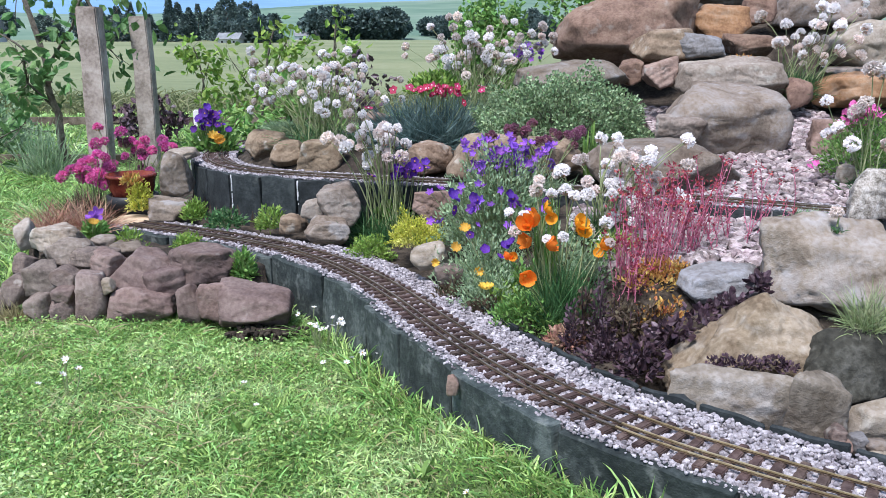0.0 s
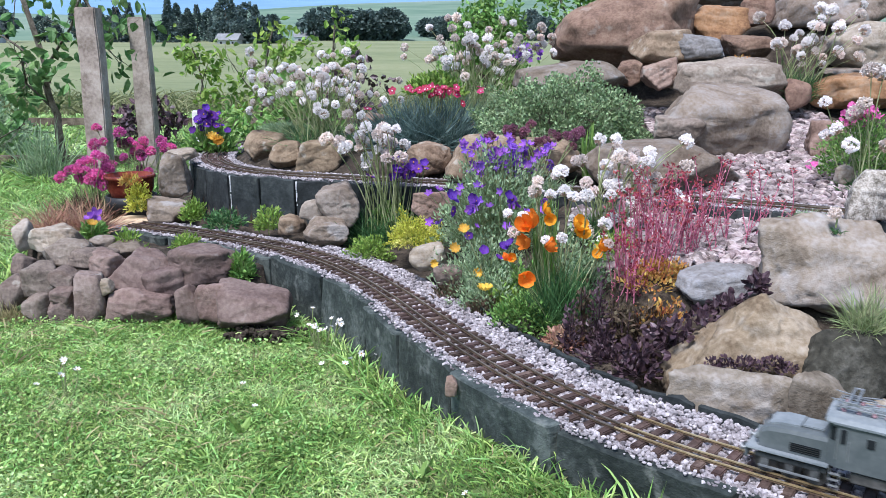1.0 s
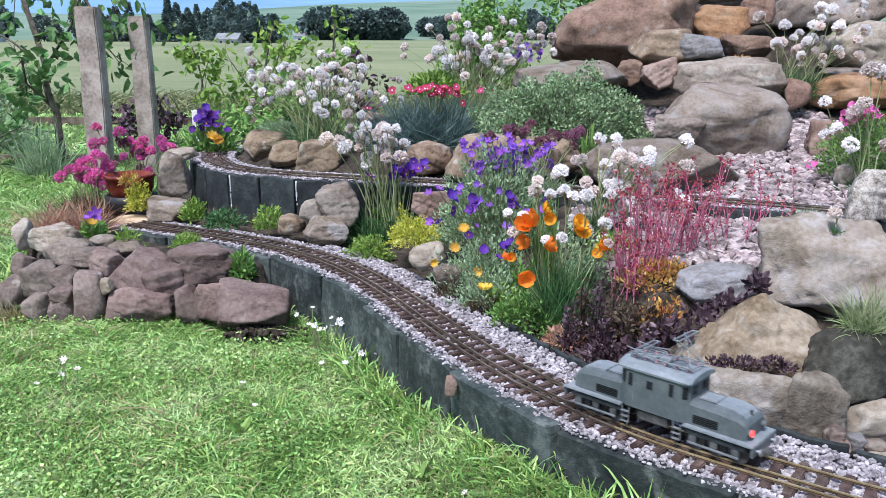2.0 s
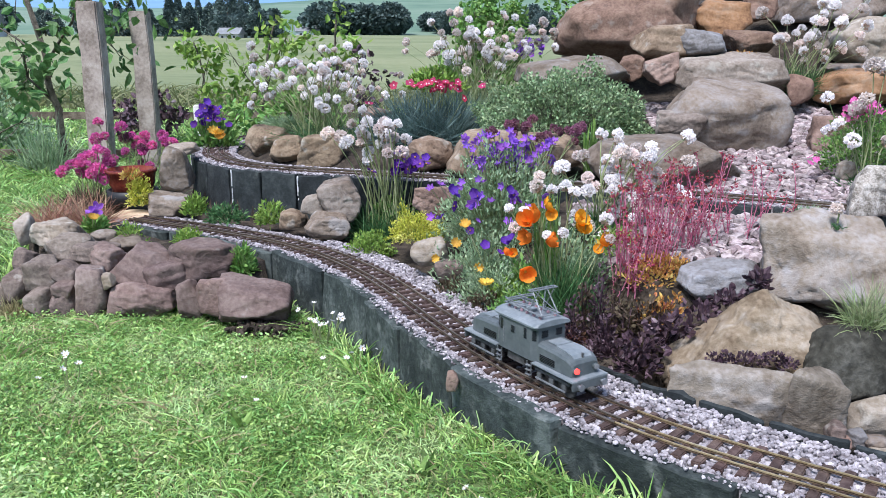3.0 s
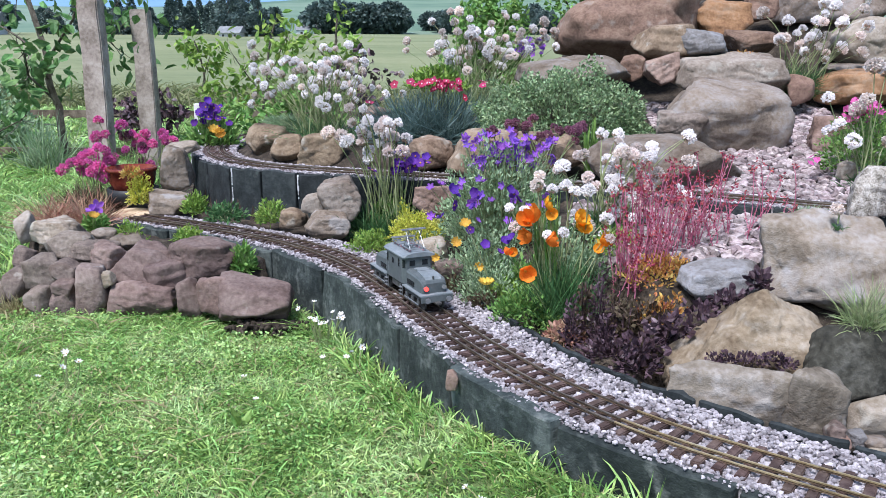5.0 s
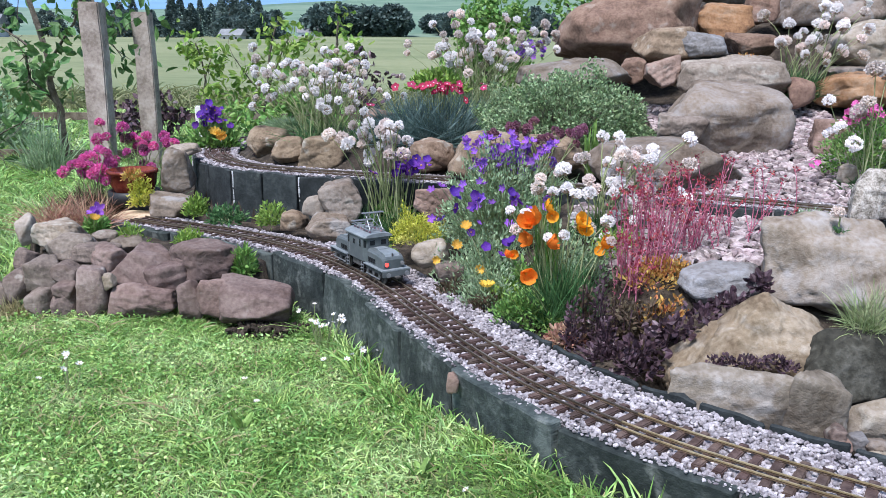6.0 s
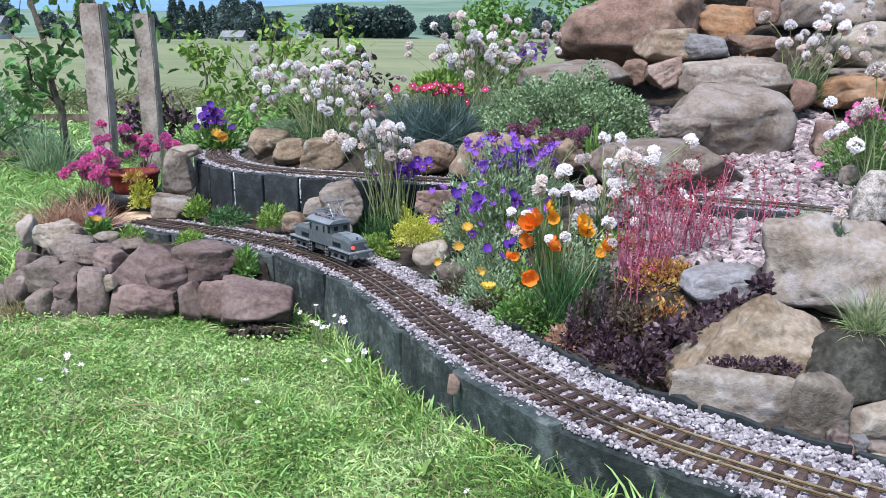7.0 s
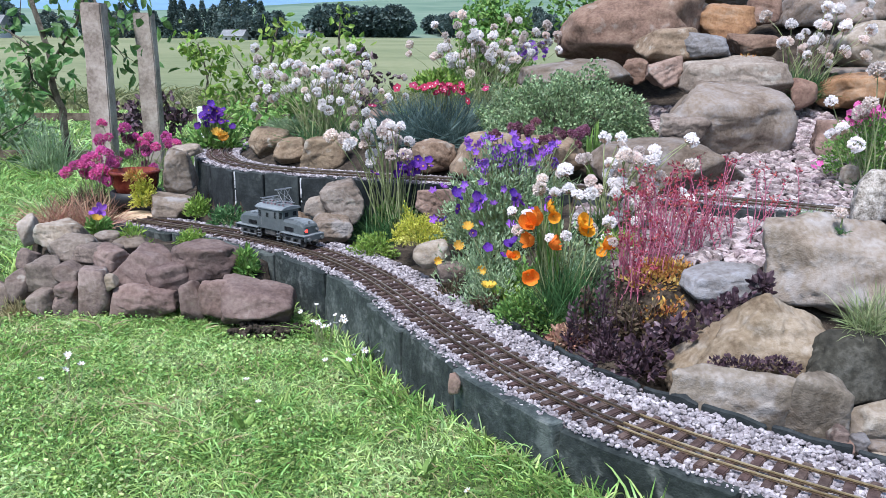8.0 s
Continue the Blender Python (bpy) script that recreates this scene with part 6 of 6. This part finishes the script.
def prism(bm, outline, z0, z1):
    lo = [bm.verts.new((x, y, z0)) for x, y in outline]
    hi = [bm.verts.new((x, y, z1)) for x, y in outline]
    n = len(outline)
    bm.faces.new(lo[::-1])
    bm.faces.new(hi)
    for i in range(n):
        bm.faces.new((lo[i], lo[(i + 1) % n], hi[(i + 1) % n], hi[i]))


def plan(hx, hy, c):
    return [(-hx + c, -hy), (hx - c, -hy), (hx, -hy + c * 0.55), (hx, hy - c * 0.55), (hx - c, hy), (-hx + c, hy), (-hx, hy - c * 0.55), (-hx, -hy + c * 0.55)]


def section_sweep(bm, rows):
    """Skins a row of upright sections, each a list of (x, y, z)."""
    rings = [[bm.verts.new(p) for p in row] for row in rows]
    k = len(rings[0])
    for a, b in zip(rings, rings[1:]):
        for i in range(k):
            bm.faces.new((a[i], a[(i + 1) % k], b[(i + 1) % k], b[i]))
    bm.faces.new(rings[0][::-1])
    bm.faces.new(rings[-1])


def hood_rows(x0, x1, sign):
    rows = []
    for u, w, h in ((0, 0.0225, 0.0585), (0.55, 0.0225, 0.0575), (0.85, 0.0223, 0.0555), (0.96, 0.0214, 0.0515), (1.0, 0.0202, 0.0475)):
        x = x0 + (x1 - x0) * u
        b = 0.0055
        rows.append([(x, -w, 0.0305), (x, -w, h - b), (x, -w + b * 0.35, h - b * 0.3), (x, -w + b * 1.2, h), (x, w - b * 1.2, h), (x, w - b * 0.35, h - b * 0.3), (x, w, h - b), (x, w, 0.0305)][::sign])
    return rows


def build_loco():
    root = tagged(new("locomotive"), "grey model crocodile-style electric locomotive with raised pantograph", "model locomotive")
    # cab and roof
    bm = bmesh.new()
    prism(bm, plan(0.044, 0.0275, 0.010), 0.0305, 0.0790)
    part("cab", bm, PAINT, root)
    bm = bmesh.new()
    sec = []
    for x, k in ((-0.0475, 0.90), (-0.0445, 1.0), (0.0445, 1.0), (0.0475, 0.90)):
        w = 0.0298 * k
        sec.append([(x, -w, 0.0785), (x, -w, 0.0800), (x, -w * 0.86, 0.0832), (x, -w * 0.5, 0.0858), (x, 0, 0.0866), (x, w * 0.5, 0.0858), (x, w * 0.86, 0.0832), (x, w, 0.0800), (x, w, 0.0785)])
    section_sweep(bm, sec)
    part("roof", bm, ROOFP, root, "light grey curved roof")
    for y in (-0.0285, 0.0285):
        bm = bmesh.new()
        box(bm, (0, y, 0.0779), (0.080, 0.0022, 0.0016), 0.0004)
        part("gutter", bm, ROOFP, root)
    for side in (-1, 1):
        for x, w, h, z in ((0.029, 0.0052, 0.015, 0.0655), (0.004, 0.0074, 0.0095, 0.0640), (-0.0235, 0.0055, 0.0145, 0.0660)):
            bm = bmesh.new()
            box(bm, (x * side, side * 0.02745, z), (w + 0.0020, 0.0009, h + 0.0020), 0.0003)
            fr = part("window_frame", bm, PAINT, root)
            bm = bmesh.new()
            box(bm, (x * side, side * 0.0279, z), (w, 0.0008, h))
            part("pane", bm, PANE, fr)
        for e in (-1, 1):
            bm = bmesh.new()
            box(bm, (0, 0, 0), (0.0062, 0.0008, 0.0145), 0.0002, pose(e * 0.0392, side * 0.0250, 0.0660, 0, 0, -e * side * 28.8))
            part("corner_pane", bm, PANE, root)
            bm = bmesh.new()
            box(bm, (e * 0.0443, side * 0.0115, 0.0675), (0.0008, 0.0100, 0.0095), 0.0002)
            part("end_pane", bm, PANE, root)
        # door grab rails
        for x in (0.0345, 0.0235):
            bm = bmesh.new()
            tube(bm, (x * side, side * 0.0287, 0.040), (x * side, side * 0.0287, 0.062), 0.0004, 5)
            part("grab_rail", bm, STEEL, root)
    # hoods
    for e in (-1, 1):
        bm = bmesh.new()
        section_sweep(bm, hood_rows(0.0438 * e, 0.1115 * e, e))
        bmesh.ops.recalc_face_normals(bm, faces=bm.faces)
        hood = part("hood", bm, PAINT, root)
        bm = bmesh.new()
        box(bm, (e * 0.060, 0, 0.0592), (0.022, 0.022, 0.0022), 0.0008)
        part("hood_cover", bm, ROOFP, hood)
        bm = bmesh.new()
        section_sweep(bm, [[(e * x, -w, h), (e * x, -w, h + 0.0026), (e * x, w, h + 0.0026), (e * x, w, h)][::e] for x, w, h in ((0.072, 0.0140, 0.0575), (0.089, 0.0150, 0.0570), (0.1025, 0.0150, 0.0540), (0.1070, 0.0140, 0.0495))])
        bmesh.ops.recalc_face_normals(bm, faces=bm.faces)
        part("hood_hatch", bm, ROOFP, hood)
        for side in (-1, 1):
            bm = bmesh.new()
            box(bm, (e * 0.064, side * 0.0227, 0.0385), (0.030, 0.0010, 0.0095), 0.0003)
            part("grille", bm, PANE, hood, "dark ventilation grille")
            for k in range(4):
                bm = bmesh.new()
                box(bm, (e * 0.064, side * 0.0234, 0.0352 + k * 0.0022), (0.029, 0.0006, 0.0006))
                part("louvre", bm, BLACKP, hood)
            bm = bmesh.new()
            tube(bm, (e * 0.1105, side * 0.016, 0.0395), (e * 0.1145, side * 0.016, 0.0395), 0.0042, 14)
            lamp = part("headlamp", bm, PAINT, hood)
            bm = bmesh.new()
            tube(bm, (e * 0.1143, side * 0.016, 0.0395), (e * 0.1152, side * 0.016, 0.0395), 0.0038, 14)
            lit = e < 0 and side > 0
            part("lens", bm, REDLAMP if lit else LENS, lamp, "glowing red tail lamp" if lit else "")
        bm = bmesh.new()
        tube(bm, (e * 0.1055, 0.0, 0.0505), (e * 0.1055, 0.0, 0.0585), 0.0016, 8)
        part("whistle", bm, GEAR, hood)
        # running board, beam, buffers, coupling
        bm = bmesh.new()
        box(bm, (e * 0.081, 0, 0.0292), (0.082, 0.0590, 0.0026), 0.0006)
        part("running_board", bm, ROOFP, root)
        bm = bmesh.new()
        box(bm, (e * 0.1210, 0, 0.0230), (0.0034, 0.0560, 0.0125), 0.0008)
        part("buffer_beam", bm, PAINT, root)
        for side in (-1, 1):
            bm = bmesh.new()
            tube(bm, (e * 0.1223, side * 0.0185, 0.0225), (e * 0.1273, side * 0.0185, 0.0225), 0.0022, 10)
            tube(bm, (e * 0.1270, side * 0.0185, 0.0225), (e * 0.1284, side * 0.0185, 0.0225), 0.0046, 14)
            part("buffer", bm, STEEL, root)
        bm = bmesh.new()
        box(bm, (e * 0.126, 0, 0.0165), (0.012, 0.010, 0.0035), 0.0008)
        part("coupling", bm, GEAR, root)
        # bogie with three axles, frames and springs
        bm = bmesh.new()
        box(bm, (e * 0.077, 0, 0.0190), (0.070, 0.026, 0.012), 0.0015)
        part("bogie_block", bm, GEAR, root)
        for side in (-1, 1):
            bm = bmesh.new()
            box(bm, (e * 0.077, side * 0.0232, 0.0215), (0.072, 0.0030, 0.0050), 0.0008)
            for x in (0.052, 0.077, 0.102):
                box(bm, (e * x, side * 0.0250, 0.0150), (0.0085, 0.0026, 0.0085), 0.0007)
            part("bogie_frame", bm, BOGIE, root, "grey bogie side frame with axle boxes")
            bm = bmesh.new()
            box(bm, (e * 0.077, side * 0.0272, 0.0112), (0.060, 0.0016, 0.0028), 0.0005)
            part("coupling_rod", bm, STEEL, root)
            for x in (0.052, 0.077, 0.102):
                bm = bmesh.new()
                tube(bm, (e * x, side * 0.0152, 0.0118), (e * x, side * 0.0182, 0.0118), 0.0118, 20)
                tube(bm, (e * x, side * 0.0182, 0.0118), (e * x, side * 0.0222, 0.0118), 0.0030, 8)
                part("wheel", bm, GEAR, root)
    # tanks, steps, roof gear
    for side in (-1, 1):
        bm = bmesh.new()
        box(bm, (0, side * 0.0195, 0.0225), (0.040, 0.010, 0.0125), 0.0012)
        part("equipment_box", bm, GEAR, root)
        for x in (-0.0335, 0.0335):
            bm = bmesh.new()
            for k in range(3):
                box(bm, (x, side * 0.0290, 0.0110 + k * 0.0065), (0.0095, 0.0040, 0.0010))
            for q in (-0.0046, 0.0046):
                box(bm, (x + q, side * 0.0278, 0.0190), (0.0008, 0.0012, 0.0200))
            part("steps", bm, STEEL, root, "ladder-like cab steps")
    for x in (-0.034, -0.020, -0.006, 0.006, 0.020, 0.034):
        for y in (-0.012, 0.012):
            bm = bmesh.new()
            tube(bm, (x, y, 0.0850), (x, y, 0.0905), 0.0017, 8)
            tube(bm, (x, y, 0.0872), (x, y, 0.0882), 0.0025, 8)
            part("insulator", bm, INSUL, root, "small pink insulator")
    for y in (-0.012, 0.012):
        bm = bmesh.new()
        tube(bm, (-0.040, y, 0.0908), (0.040, y, 0.0908), 0.0008, 6)
        part("busbar", bm, STEEL, root)
    bm = bmesh.new()
    box(bm, (0.002, 0, 0.0888), (0.018, 0.010, 0.0050), 0.001)
    part("roof_box", bm, ROOFP, root)

    def pantograph(xc, rise, e):
        bm = bmesh.new()
        for x in (xc - 0.016, xc + 0.016):
            tube(bm, (x, -0.016, 0.0915), (x, 0.016, 0.0915), 0.0009, 6)
        for y in (-0.015, 0.015):
            tube(bm, (xc - 0.016, y, 0.0915), (xc + 0.016, y, 0.0915), 0.0009, 6)
        base = part("pantograph_base", bm, STEEL, root)
        bm = bmesh.new()
        zt = 0.0918 + rise
        zk = 0.0918 + rise * 0.5
        for y in (-0.013, 0.013):
            if rise > 0.01:
                tube(bm, (xc - e * 0.014, y, 0.0918), (xc + e * 0.010, y * 0.9, zt), 0.00075, 6)
                tube(bm, (xc + e * 0.014, y, 0.0918), (xc - e * 0.006, y * 0.9, zt), 0.00075, 6)
            else:
                tube(bm, (xc - 0.016, y, 0.0925), (xc + 0.022, y * 0.9, zk + 0.002), 0.00075, 6)
                tube(bm, (xc + 0.016, y, 0.0925), (xc - 0.022, y * 0.9, zk + 0.002), 0.00075, 6)
        if rise > 0.01:
            tube(bm, (xc - e * 0.014, -0.013, 0.0918), (xc + e * 0.010, 0.0117, zt), 0.0006, 6)
            tube(bm, (xc - e * 0.014, 0.013, 0.0918), (xc + e * 0.010, -0.0117, zt), 0.0006, 6)
        part("pantograph_arms", bm, STEEL, base)
        bm = bmesh.new()
        for x in (-0.0035, 0.0035):
            tube(bm, (xc + x + 0.002 * e, -0.0215, zt + 0.0008), (xc + x + 0.002 * e, 0.0215, zt + 0.0008), 0.0011, 6)
        for y in (-0.021, 0.021):
            tube(bm, (xc - 0.0035 + 0.002 * e, y, zt + 0.0008), (xc + 0.0035 + 0.002 * e, y, zt + 0.0008), 0.0010, 6)
        part("collector_bow", bm, STEEL, base)

    pantograph(-0.024, 0.031, 1)
    pantograph(0.024, 0.007, 1)
    for q in root.children_recursive:
        if q.name.split(".")[0] not in ("wheel", "bogie_block", "coupling"):
            q.data.transform(Matrix.Diagonal((1, 1.05, 1, 1)))
    return root


LOCO = build_loco()


def motions():
    rows = []
    for t, s in ((0.0, 2.345), (0.5, 2.212), (1.0, 2.080), (1.6, 1.938), (2.2, 1.804), (2.8, 1.665), (3.5, 1.522), (4.5, 1.315), (5.2, 1.175), (5.8, 1.058), (6.5, 0.940), (7.0, 0.852), (7.5, 0.757), (8.0, 0.657)):
        a, b = LOWER.at(s - 0.07, 0.0066), LOWER.at(s + 0.07, 0.0066)
        rows.append((t, pose((a[0] + b[0]) / 2, (a[1] + b[1]) / 2, RAIL_Z, 0, 0, math.degrees(math.atan2(a[1] - b[1], a[0] - b[0])))))
    walk(LOCO, rows)


motions()
